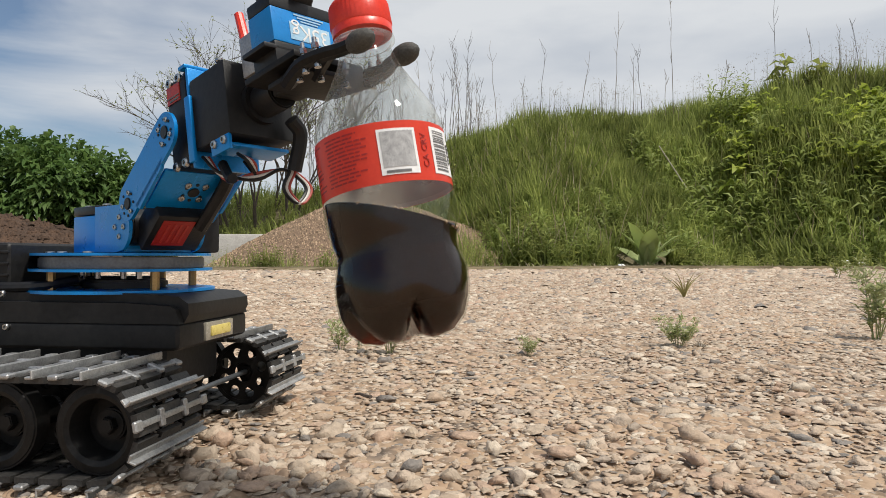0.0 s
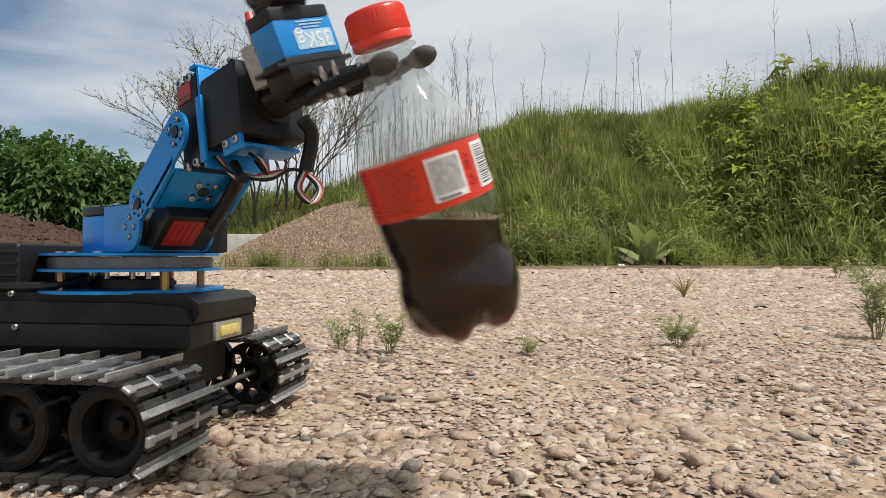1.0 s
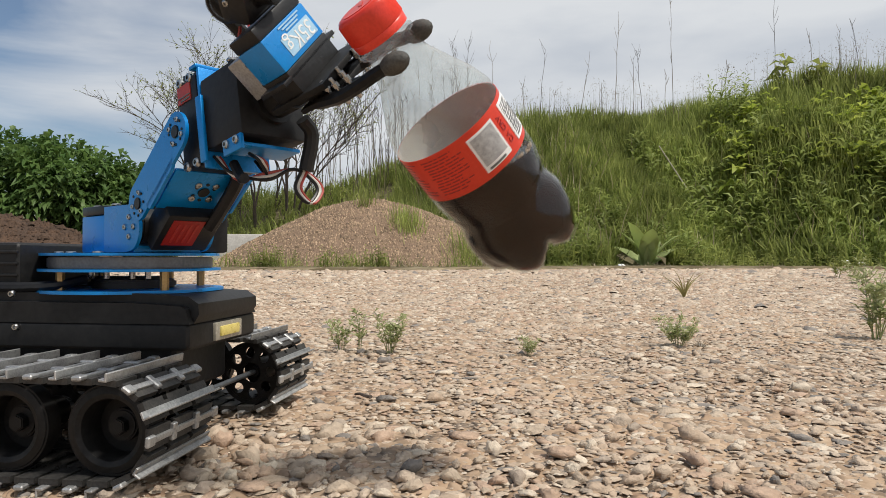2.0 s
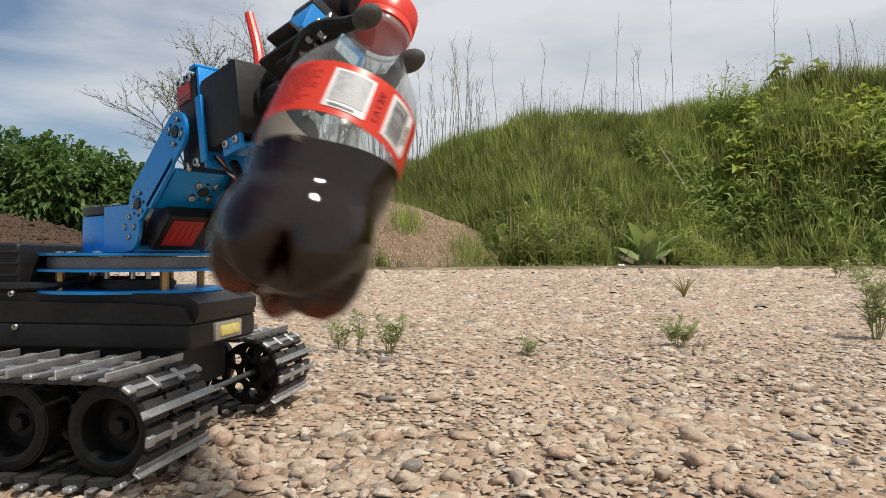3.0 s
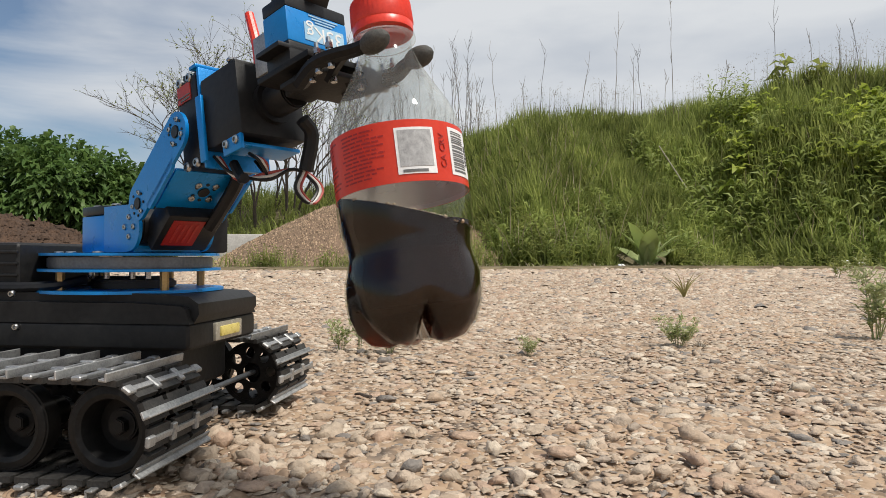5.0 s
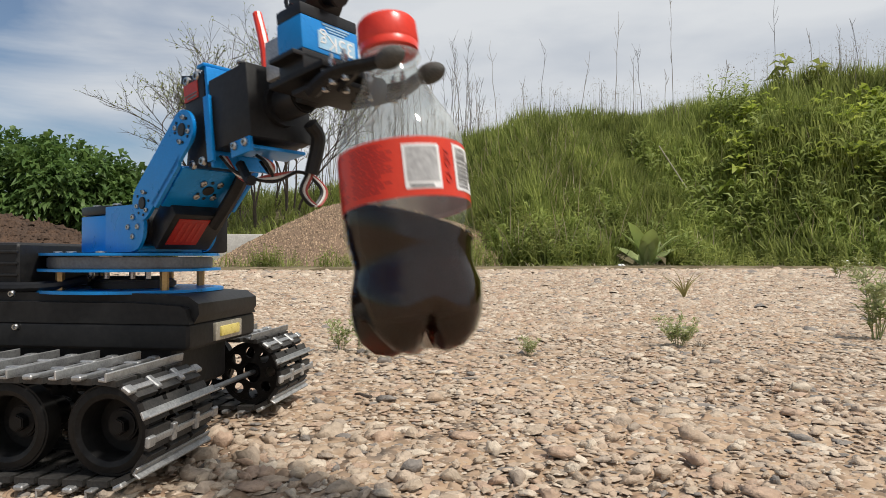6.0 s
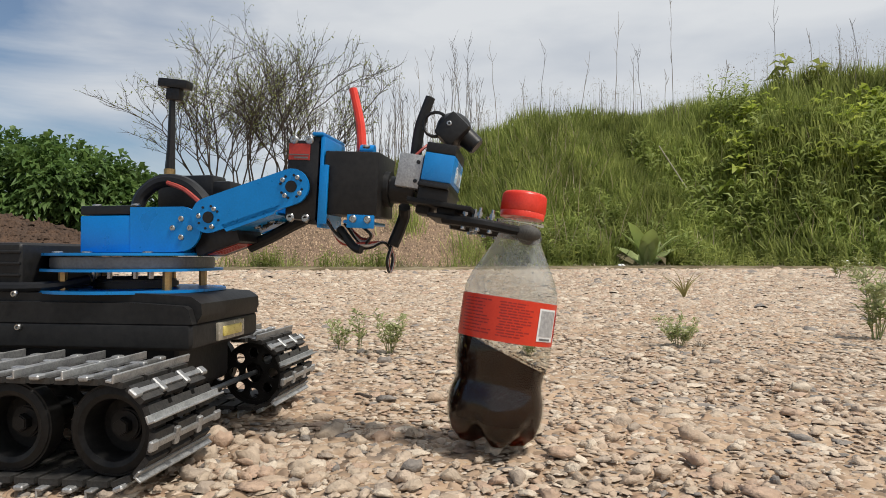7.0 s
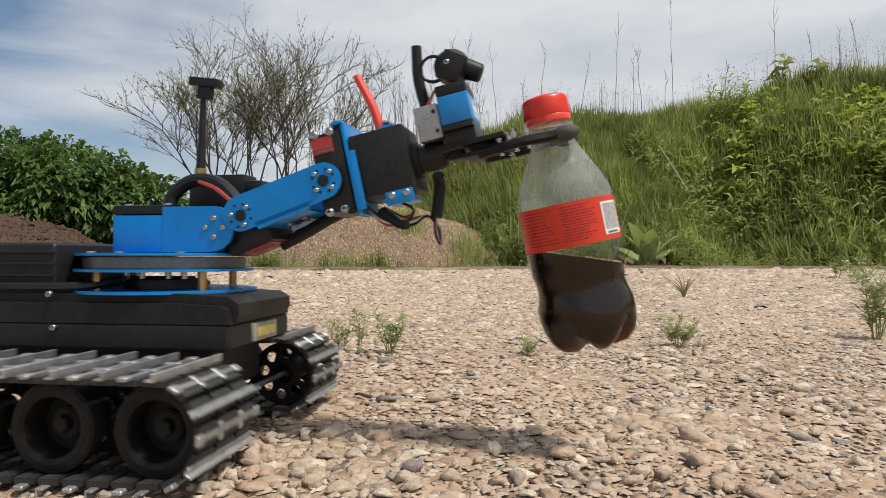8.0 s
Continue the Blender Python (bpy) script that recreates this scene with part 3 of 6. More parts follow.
def forbs(xy, z, height, n_leaf, length, width, rise=0.5):
    """Upright weeds: a stem of two blades and leaves spiralling up it."""
    n = len(xy)
    a = rng.uniform(0, 6.283, n)
    lean = np.stack([np.cos(a), np.sin(a)], 1) * rng.uniform(0, 0.18, (n, 1))
    stem = blades(xy, z, height, np.full(n, 0.012), 0.12)
    t = (np.arange(n_leaf)[None] + rng.uniform(0, 1, (n, n_leaf))) / n_leaf * 0.92 + 0.08
    phi = np.arange(n_leaf)[None] * 2.4 + a[:, None]
    pos = np.zeros((n, n_leaf, 3))
    pos[..., :2] = xy[:, None] + lean[:, None] * (t * height[:, None])[..., None]
    pos[..., 2] = z[:, None] + t * height[:, None]
    way = np.stack([np.cos(phi), np.sin(phi), np.full_like(phi, rise) + rng.normal(0, 0.25, phi.shape)], -1)
    k = n * n_leaf
    ln = (length * (1.15 - 0.6 * t)).ravel() * rng.uniform(0.45, 1.3, k) * np.repeat(rng.uniform(0.7, 1.25, n), n_leaf)
    return [stem, leaves(pos.reshape(-1, 3), way.reshape(-1, 3), ln, ln * width)]


def grow_bank():
    chunks = []
    for n, x0, x1, d0, d1, l0, l1, lean in ((30000, -0.8, 5.0, 0.8, 3.4, 0.30, 0.60, 0.34), (15000, -1.2, 8.5, 2.5, 4.4, 0.30, 0.60, 0.40), (22000, -1.2, 8.5, 0.0, 1.9, 0.20, 0.46, 0.6),
                                            (18000, 4.0, 8.5, 1.4, 3.4, 0.30, 0.62, 0.4), (14000, 2.4, 8.5, 0.4, 2.2, 0.30, 0.56, 0.5), (9000, -7.5, -1.0, 0.2, 4.0, 0.18, 0.42, 0.6), (3500, -1.0, 3.0, -0.12, 0.5, 0.06, 0.2, 0.7)):
        xy, z = bank_points(n, x0, x1, d0, d1)
        patch = 0.85 + 0.3 * np.sin(xy[:, 0] * 3.1 + xy[:, 1]) * np.sin(xy[:, 1] * 2.7)
        chunks.append(blades(xy, z, rng.uniform(l0, l1, n) * patch, rng.uniform(0.010, 0.028, n), lean))
    stuff("bank_grass", chunks, M_GRASS, "long green grass covering the sloping earth bank", "grass")
    chunks = []
    for n, x0, x1, d0, d1, h0, h1, nl, ln in ((230, 0.4, 3.0, 0.05, 1.2, 0.22, 0.45, 18, 0.17), (150, 2.7, 4.6, 0.4, 2.0, 0.32, 0.62, 22, 0.25), (330, 4.2, 8.5, 0.0, 0.7, 0.20, 0.42, 18, 0.16), (180, 4.2, 8.5, 0.6, 2.0, 0.35, 0.70, 22, 0.28), (16, 4.0, 4.5, 2.2, 2.9, 0.55, 0.8, 28, 0.22)):
        xy, z = bank_points(n, x0, x1, d0, d1)
        chunks += forbs(xy, z, rng.uniform(h0, h1, n), nl, ln, 0.19, 0.65)
    stuff("lance_weeds", chunks, M_LANCE, "upright lance-leaved green weeds crowding the bank", "weeds")
    chunks = []
    for n, x0, x1, d0, d1, h0, h1, nl, ln in ((300, -0.8, 1.2, 0.1, 2.0, 0.22, 0.48, 22, 0.12), (560, 0.8, 4.4, -0.05, 0.9, 0.15, 0.38, 17, 0.105), (230, -6.5, -0.6, 0.3, 2.8, 0.25, 0.6, 20, 0.10)):
        xy, z = bank_points(n, x0, x1, d0, d1)
        chunks += forbs(xy, z, rng.uniform(h0, h1, n), nl, ln, 0.27)
    x = rng.uniform(2.7, 6.0, 260)
    xy = np.stack([x, slab_edge(x) + np.abs(rng.normal(0.25, 0.35, 260))], 1)
    chunks += forbs(xy, terrain(xy[:, 0], xy[:, 1]) - 0.01, rng.uniform(0.08, 0.24, 260), 14, 0.075, 0.27)
    stuff("bank_weeds", chunks, M_WEED, "leafy yellow-green weeds growing among the bank grass", "weeds")
    xy, z = bank_points(170, 3.9, 8.4, 1.2, 2.4)
    stuff("broad_weeds", forbs(xy, z + 0.05, rng.uniform(0.30, 0.52, 170), 12, 0.27, 0.44, 0.25), M_BROAD, "broad-leaved yellow-green weeds high on the bank", "weeds")
    n = 330
    xy, z = bank_points(n, 0.2, 8.5, 2.5, 3.6)
    tall = rng.uniform(0.55, 0.95, n)
    k = 16
    t = rng.uniform(0.68, 1.0, (n, k))
    pos = np.zeros((n, k, 3))
    wide = (1.02 - t) * 0.24
    pos[..., :2] = xy[:, None] + rng.normal(0, 1, (n, k, 2)) * wide[..., None]
    pos[..., 2] = z[:, None] + t * tall[:, None]
    way = rng.normal(0, 0.6, (n * k, 3)) + np.array([0, 0, 0.5])
    heads = leaves(pos.reshape(-1, 3), way, rng.uniform(0.015, 0.035, n * k), rng.uniform(0.006, 0.012, n * k))
    stuff("seed_heads", [blades(xy, z, tall, np.full(n, 0.006), 0.05), heads], M_SEED, "pale feathery grass seed heads along the bank's crest", "grass")
    n = 1700
    x = rng.uniform(-4, 7.5, n)
    y = slab_edge(x) + rng.normal(0.06, 0.20, n)
    dead = blades(np.stack([x, y], 1), terrain(x, y) + 0.008, rng.uniform(0.1, 0.5, n), rng.uniform(0.006, 0.014, n), 0.0)
    dv = dead[0].reshape(n, 5, 3)
    run = rng.normal(0, 0.35, n)
    ln = dv[:, 4, 2] - dv[:, 0, 2]
    for k, t in enumerate((0, 0, 0.55, 0.55, 1)):
        dv[:, k, 0] = x + np.cos(run) * ln * t + (0.006 if k in (1, 3) else 0)
        dv[:, k, 1] = y + np.sin(run) * ln * t * 0.4
        dv[:, k, 2] = terrain(x, y) + 0.012 + (0.012 if k in (0, 2) else 0) + 0.02 * t
    stuff("dead_straw", [(dv.reshape(-1, 3), dead[1])], M_HAY, "flattened dead straw along the foot of the bank", "straw")
    n = 1300
    x = rng.uniform(-4, 6.5, n)
    xy = np.stack([x, slab_edge(x) + rng.normal(0.12, 0.12, n)], 1)
    stuff("edge_tufts", [blades(xy, np.full(n, -0.004), rng.uniform(0.04, 0.13, n) * (0.5 + 0.5 * np.sin(x * 5.0) ** 2), rng.uniform(0.006, 0.012, n), 1.1)], M_HAY, "short dry tufts along the slab's edge", "grass")
    xy = np.concatenate([bank_points(420, -0.5, 2.0, 0.1, 2.4)[0], bank_points(320, 2.0, 7.5, 0.1, 2.0)[0]])
    z = terrain(xy[:, 0], xy[:, 1])
    stuff("dead_stems", [blades(xy, z, rng.uniform(0.35, 0.70, len(xy)), rng.uniform(0.007, 0.013, len(xy)), 0.6)], M_HAY, "thin bleached dead stems among the weeds", "straw")


def lumps_leaves(lumps, n, length, width):
    chunks = []
    for c, r, share in lumps:
        k = int(n * share)
        d = rng.normal(0, 1, (k, 3))
        d[:, 2] = np.abs(d[:, 2]) * 0.9 + 0.02
        d[:, 1] -= 0.5
        d /= np.linalg.norm(d, axis=1, keepdims=True)
        wob = 1 + 0.10 * np.sin(d[:, 0] * 9 + c[0]) * np.cos(d[:, 2] * 8) + 0.07 * np.sin(d[:, 1] * 15 + d[:, 0] * 13)
        p = np.array(c) + d * np.array(r) * (wob * rng.uniform(0.84, 1.03, k))[:, None]
        way = d + np.array([0, -0.1, -0.25]) + rng.normal(0, 0.45, (k, 3))
        ln = rng.uniform(0.6, 1.2, k) * length
        chunks.append(leaves(p, way, ln, ln * width, 0.3))
    return merge(chunks)


def leafy_shrub(name, lumps, n, label):
    root = tagged(new(name), label, "shrub")
    cx, cy = lumps[0][0][0], lumps[0][0][1]
    root.location = (cx, cy, float(terrain(cx, cy)))
    stems = []
    for c, r, _ in lumps:
        for k in range(5):
            a = k * 1.256
            foot = Vector((c[0] + 0.1 * math.cos(a), c[1] + 0.1 * math.sin(a), 0.0))
            bm = bmesh.new()
            bm_tube(bm, smooth_path([foot, foot + Vector((0.15 * math.cos(a), 0.15 * math.sin(a), r[2] * 0.6)), Vector(c) + Vector((r[0] * 0.6 * math.cos(a), r[1] * 0.6 * math.sin(a), r[2] * 0.6))], 4), 0.022, 6, 0.006)
            stems.append(part("stem", bm, M_TWIG, root))
    v, f = lumps_leaves(lumps, n, 0.16, 0.48)
    crown = new("crown", raw_mesh("crown", v, f, M_BUSH))
    crown.parent = root
    tagged(crown, "dense dark green leaves", kind="stuff")
    for o in (*stems, crown):
        o.matrix_parent_inverse = Matrix.Translation(-root.location)
    return root


def bare_shrub():
    """A half-bare bush: many thin stems that fork and fork again."""
    r = random.Random(5)
    x0, y0 = -2.95, 10.6
    root = tagged(new("bare_shrub"), "half-bare grey-brown bush with few small leaves", "shrub")
    root.location = (x0, y0, float(terrain(x0, y0)) - 0.03)
    twigs, tips = bmesh.new(), []

    def grow(p, d, length, rad, depth):
        pts, q = [p], p
        for k in range(4):
            d = (d + Vector((r.gauss(0, 0.16), r.gauss(0, 0.16), r.gauss(0.03, 0.1)))).normalized()
            q = q + d * length / 4
            pts.append(q)
            if depth < 3 and k > 0:
                for _ in range(2 if depth else 2):
                    side = Vector((r.gauss(0, 1), r.gauss(0, 1), r.gauss(0.25, 0.5))).normalized()
                    grow(q, (d + side * 0.72).normalized(), length * r.uniform(0.38, 0.62), rad * 0.56, depth + 1)
            if depth >= 2:
                tips.append((q, d))
        bm_tube(twigs, pts, rad, 4 if depth else 6, rad * 0.45, cap=False)

    for k in range(21):
        a = k * 0.9 + 0.3
        base = Vector((0.55 * math.cos(a), 0.25 * math.sin(a), 0))
        lie = 0.18 + 0.3 * ((k * 7) % 5) / 4
        d = Vector((lie * math.cos(a), 0.3 * math.sin(a), 1.0)).normalized()
        stem = bmesh.new()
        bm_tube(stem, [base, base + d * 0.3], 0.017, 6, 0.013)
        part("stem", stem, M_TWIG, root)
        grow(base + d * 0.28, d, r.uniform(1.2, 1.8), 0.016, 0)
    tagged(part("twigs", twigs, M_TWIG, root, "thin grey-brown forking twigs"), kind="stuff")
    pick = [t for t in tips if r.random() < 0.30]
    pos, way = np.array([t[0] for t in pick]), np.array([t[1] for t in pick]) + rng.normal(0, 0.6, (len(pick), 3))
    v, f = leaves(pos, way, rng.uniform(0.03, 0.06, len(pick)), rng.uniform(0.015, 0.03, len(pick)))
    lf = new("leaves", raw_mesh("leaves", v, f, M_WEED))
    lf.parent = root
    tagged(lf, "sparse small green leaves", kind="stuff")


def dry_stalk(x, y, height, seed, rad=0.0062):
    r = random.Random(seed)
    z = float(terrain(x, y)) - 0.03
    bm = bmesh.new()
    lean = Vector((r.gauss(0, 0.07), r.gauss(0, 0.05), 1)).normalized()
    pts = [Vector((r.gauss(0, 0.0022) * k, 0, 0)) + lean * height * k / 6 for k in range(7)]
    bm_tube(bm, pts, rad, 5, rad * 0.35)
    for k in range(r.randint(3, 7)):
        p = pts[r.randint(3, 5)].lerp(pts[6], r.random())
        d = Vector((r.choice((-1, 1)) * r.uniform(0.2, 0.6), r.gauss(0, 0.3), 1)).normalized()
        bm_tube(bm, [p, p + d * height * 0.05, p + d * height * r.uniform(0.07, 0.13) + Vector((0, 0, 0.02))], rad * 0.45, 4, rad * 0.2)
    ob = part("dry_stalk", bm, M_STRAW if r.random() < 0.5 else M_TWIG)
    ob.location = (x, y, z)
    tagged(ob, "tall dead brown weed stalk standing on the bank", "dead stalk", "dry stalks on the bank")


def grow_stalks():
    r = random.Random(11)
    for k in range(125):
        dry_stalk(r.uniform(-2.3, 0.6), r.uniform(11.2, 12.2), r.choice((r.uniform(0.7, 1.5), r.uniform(1.2, 2.1))), 100 + k)
    for k, (px, top) in enumerate(((0.020, 0.28), (0.085, 0.315), (0.140, 0.31), (0.198, 0.31), (0.255, 0.37), (0.283, 0.30), (0.300, 0.31), (0.345, 0.385), (0.115, 0.27),
                                   (0.495, 0.395), (0.24, 0.26), (0.33, 0.27), (0.595, 0.34), (0.63, 0.35), (0.05, 0.26), (0.17, 0.25), (0.41, 0.29), (0.56, 0.33))):
        y = 10.6
        x = px * y
        dry_stalk(x, y, 0.128 + top * y - float(terrain(x, y)) + 0.03, 300 + k)


def sprout(x, y, height, n, material, label, seed, spread=0.5, leaf=0.30, straw=False):
    """A small weed of the slab: forking stems with feathery leaflets, or a tuft of bent blades."""
    r = random.Random(seed)
    root = tagged(new("slab_weed"), label, "weed", "weeds on the slab")
    root.location = (x, y, -0.002)
    if straw:
        for k in range(n):
            a, L = r.uniform(0, 6.28), height * r.uniform(0.5, 1.0)
            side = math.cos(a) * spread
            w = height * r.uniform(0.020, 0.045)
            bm = bmesh.new()
            rows = []
            for i in range(6):
                t = i / 5
                ww = w * (1 - t ** 2) + 0.0004
                c = (L * side * t * (0.5 + 0.5 * t), L * 0.3 * math.sin(a) * t, L * t * (1 - 0.25 * t))
                rows.append([bm.verts.new((c[0] + q * ww * 0.5, c[1] - abs(q) * ww * 0.2, c[2])) for q in (-1, 0, 1)])
            for p, q in zip(rows, rows[1:]):
                for i in range(2):
                    bm.faces.new((p[i], p[i + 1], q[i + 1], q[i]))
            part("blade", bm, material, root, smooth=60)
        return
    pos, way, size = [], [], []
    for k in range(n):
        bm = bmesh.new()
        a = k * 2.4 + r.uniform(-0.5, 0.5)
        out = spread * (0.25 + 0.75 * r.random())
        d = Vector((math.cos(a) * out, math.sin(a) * out, 1)).normalized()
        h = height * r.uniform(0.5, 1.0)
        pts = smooth_path([(0.05 * height * math.cos(a), 0.05 * height * math.sin(a), 0), d * h * 0.5 + Vector((r.gauss(0, 0.05), r.gauss(0, 0.05), 0.02)) * h, d * h], 5)
        bm_tube(bm, pts, height * 0.009, 5, height * 0.004)
        twigs = [pts]
        for q in range(4):
            i = r.randint(3, len(pts) - 2)
            b = r.uniform(0, 6.28)
            e = pts[i] + Vector((math.cos(b), math.sin(b), r.uniform(0.4, 1.1))).normalized() * h * r.uniform(0.14, 0.26)
            tw = [pts[i], pts[i].lerp(e, 0.5) + Vector((0, 0, -0.01 * h)), e]
            bm_tube(bm, tw, height * 0.007, 4, height * 0.004)
            twigs.append(tw)
        part("stem", bm, material, root)
        for tw in twigs:
            m = 10 if tw is pts else 6
            for q in range(m):
                f = (0.3 if tw is pts else 0.2) + (0.7 if tw is pts else 0.8) * q / (m - 1)
                g = f * (len(tw) - 1)
                i = min(int(g), len(tw) - 2)
                b = q * 2.4 + a
                pos.append(tw[i].lerp(tw[i + 1], g - i))
                way.append((math.cos(b), math.sin(b), r.uniform(0.1, 1.0)))
                size.append(r.uniform(0.5, 1.1) * height * leaf * 0.66)
    ln = np.array(size)
    v, f = leaves(np.array([tuple(p) for p in pos]), np.array(way), ln, ln * 0.30, 0.1)
    lv = tagged(new("leaves", raw_mesh("leaves", v, f, material)), kind="stuff")
    lv.parent = root


def mullein(x, y):
    root = tagged(new("mullein_plant"), "pale green rosette plant with large woolly leaves", "plant")
    root.location = (x, y, float(terrain(x, y)) - 0.01)
    r = random.Random(3)
    for k in range(9):
        a = k * 2.4 + 0.4
        bm = bmesh.new()
        L, W = r.uniform(0.44, 0.62), r.uniform(0.16, 0.21)
        rise = r.uniform(0.95, 1.45) if k % 3 else 0.6
        rows = []
        for i in range(8):
            t = i / 7
            w = W * math.sin(math.pi * min(1, t * 0.9 + 0.1)) ** 0.8 * 0.5 + 0.002
            out, up = L * t * math.cos(rise * (1 - 0.22 * t)), L * t * math.sin(rise) * (1 - 0.15 * t * t)
            rows.append([bm.verts.new((out, s * w, up + abs(s) * w * 0.35 + 0.004 * math.sin(i * 2.1 + s))) for s in (-1, -0.5, 0, 0.5, 1)])
        for p, q in zip(rows, rows[1:]):
            for i in range(4):
                bm.faces.new((p[i], p[i + 1], q[i + 1], q[i]))
        geom = bmesh.ops.solidify(bm, geom=bm.faces[:], thickness=0.003)
        part("leaf", bm, M_MULLEIN, root, at=pose(0, 0, 0, 0, 0, math.degrees(a)), smooth=60)


def tall_weed(x, y, height):
    """A single broad-leaved weed that stands above the bank."""
    root = tagged(new("tall_weed"), "tall broad-leaved weed standing above the bank", "weed")
    root.location = (x, y, float(terrain(x, y)))
    bm = bmesh.new()
    bm_tube(bm, smooth_path([(0, 0, -0.02), (0.04, 0, height * 0.5), (0.12, 0, height)], 5), 0.012, 6, 0.005)
    part("stem", bm, M_WEED, root)
    r = random.Random(8)
    for k in range(26):
        t = 0.35 + 0.65 * k / 25
        a = k * 2.4
        p = np.array([[0.12 * t * t, 0, height * t]])
        w = np.array([[math.cos(a), math.sin(a), r.uniform(0.0, 0.5)]])
        ln = np.array([r.uniform(0.16, 0.26)])
        v, f = leaves(p, w, ln, ln * 0.5, 0.25)
        lf = new("leaf", raw_mesh("leaf", v, f, M_WEED))
        lf.parent = root


def heap(name, cx, cy, rx, ry, h, material, label, category, rough, seed, power=1.0):
    n = 60
    u, v = np.meshgrid(np.linspace(-1, 1, n), np.linspace(-1, 1, n))
    rr = np.sqrt(u * u + v * v)
    z = h * np.clip(1 - rr ** 1.6, 0, 1) ** power
    z = z + rough * np.sin(u * 11 + seed) * np.sin(v * 9) * np.clip(1.1 - rr, 0, 1) + rough * 0.6 * np.sin(u * 27) * np.sin(v * 23 + seed) * np.clip(1.1 - rr, 0, 1)
    x, y = cx + u * rx, cy + v * ry
    z = np.maximum(z + np.where(rr < 1, terrain(x, y) * 0.3, -0.08), -0.08)
    i = (np.arange(n - 1)[:, None] * n + np.arange(n - 1)[None]).ravel()
    root = tagged(new(name), label, category)
    body = new("heap_body", raw_mesh("heap_body", np.stack([x, y, z], -1).reshape(-1, 3), np.stack([i, i + 1, i + 1 + n, i + n], 1), material, True))
    body.parent = root
    return root, x, y, z


def on_grid(x, y, z, px, py):
    """Height between the nodes of a heap's grid."""
    n = len(x) - 1
    u, v = (px - x.min()) / (x.max() - x.min()) * n, (py - y.min()) / (y.max() - y.min()) * n
    i, j = np.minimum(u.astype(int), n - 1), np.minimum(v.astype(int), n - 1)
    a, b = u - i, v - j
    return (z[j, i] * (1 - a) + z[j, i + 1] * a) * (1 - b) + (z[j + 1, i] * (1 - a) + z[j + 1, i + 1] * a) * b


def heaps():
    root, x, y, z = heap("gravel_pile", -0.92, 8.55, 2.05, 1.55, 0.86, M_GRAVEL, "low pile of reddish-brown gravel at the slab's edge", "gravel pile", 0.02, 1.0, 1.1)
    px, py = rng.uniform(x.min(), x.max(), 30000), rng.uniform(y.min(), y.max(), 30000)
    pz = on_grid(x, y, z, px, py)
    px, py, pz = px[pz > 0.01], py[pz > 0.01], pz[pz > 0.01]
    chips = new("gravel_chips", stone_field("gravel_chips", px, py, rng.uniform(0.006, 0.017, len(px)), 5, 2, (0.5, 0.9), -0.1, M_CHIP, pz))
    chips.parent = root
    tagged(chips, "loose angular gravel chips", kind="stuff")
    root, x, y, z = heap("soil_heap", -5.5, 7.9, 1.7, 0.95, 0.62, M_DIRT, "heap of brown soil and dead matter below the shrub", "soil heap", 0.06, 2.2, 0.6)
    k = rng.integers(0, x.size, 3000)
    k = k[z.ravel()[k] > 0.01]
    clods = new("soil_clods", stone_field("soil_clods", x.ravel()[k] + rng.uniform(-0.03, 0.03, len(k)), y.ravel()[k], rng.uniform(0.01, 0.05, len(k)), 5, 2, (0.4, 0.8), 0.0, M_DIRT, z.ravel()[k]))
    clods.parent = root
    tagged(clods, "loose clods", kind="stuff")
    xy = np.concatenate([np.array([[cx * 0.94, 6.55]]) + rng.normal(0, 1, (n, 2)) * np.array([[sx, 0.06]]) for cx, n, sx in ((-1.83, 170, 0.13), (-1.55, 50, 0.1), (-1.12, 90, 0.10), (-0.72, 110, 0.12), (-0.3, 40, 0.15), (0.15, 60, 0.12), (-2.2, 40, 0.1))])
    c = blades(xy, np.full(len(xy), 0.0), rng.uniform(0.07, 0.24, len(xy)), rng.uniform(0.005, 0.009, len(xy)), 0.7)
    xy2 = np.concatenate([np.array([[-0.42, 7.75]]) + rng.normal(0, 0.10, (240, 2)), np.array([[-0.95, 8.2]]) + rng.normal(0, 0.08, (80, 2)), np.array([[0.35, 7.5]]) + rng.normal(0, 0.14, (280, 2))])
    rr = np.sqrt(((xy2[:, 0] + 0.92) / 2.05) ** 2 + ((xy2[:, 1] - 8.55) / 1.55) ** 2)
    z2 = 0.86 * np.clip(1 - rr ** 1.6, 0, 1) ** 1.1
    c2 = blades(xy2, z2, rng.uniform(0.12, 0.36, len(xy2)), rng.uniform(0.005, 0.009, len(xy2)), 0.5)
    xy3 = np.concatenate([np.array([[cx * 0.94, cy - 0.4]]) + rng.normal(0, 1, (m, 2)) * np.array([[sx, 0.06]]) for cx, cy, m, sx in ((-1.83, 6.95, 22, 0.10), (-1.15, 6.95, 9, 0.09), (-0.72, 6.95, 14, 0.10), (-0.95, 7.0, 3, 0.03), (0.3, 7.15, 14, 0.16), (-2.3, 6.95, 6, 0.1))])
    f3 = forbs(xy3, np.full(len(xy3), -0.01), rng.uniform(0.12, 0.27, len(xy3)), 16, 0.075, 0.24)
    stuff("pile_weeds", f3, M_WEED, "low leafy weeds along the foot of the gravel pile", "weeds")
    stuff("pile_grass", [c, c2], M_GRASS, "sparse green tufts on and before the gravel pile", "grass")


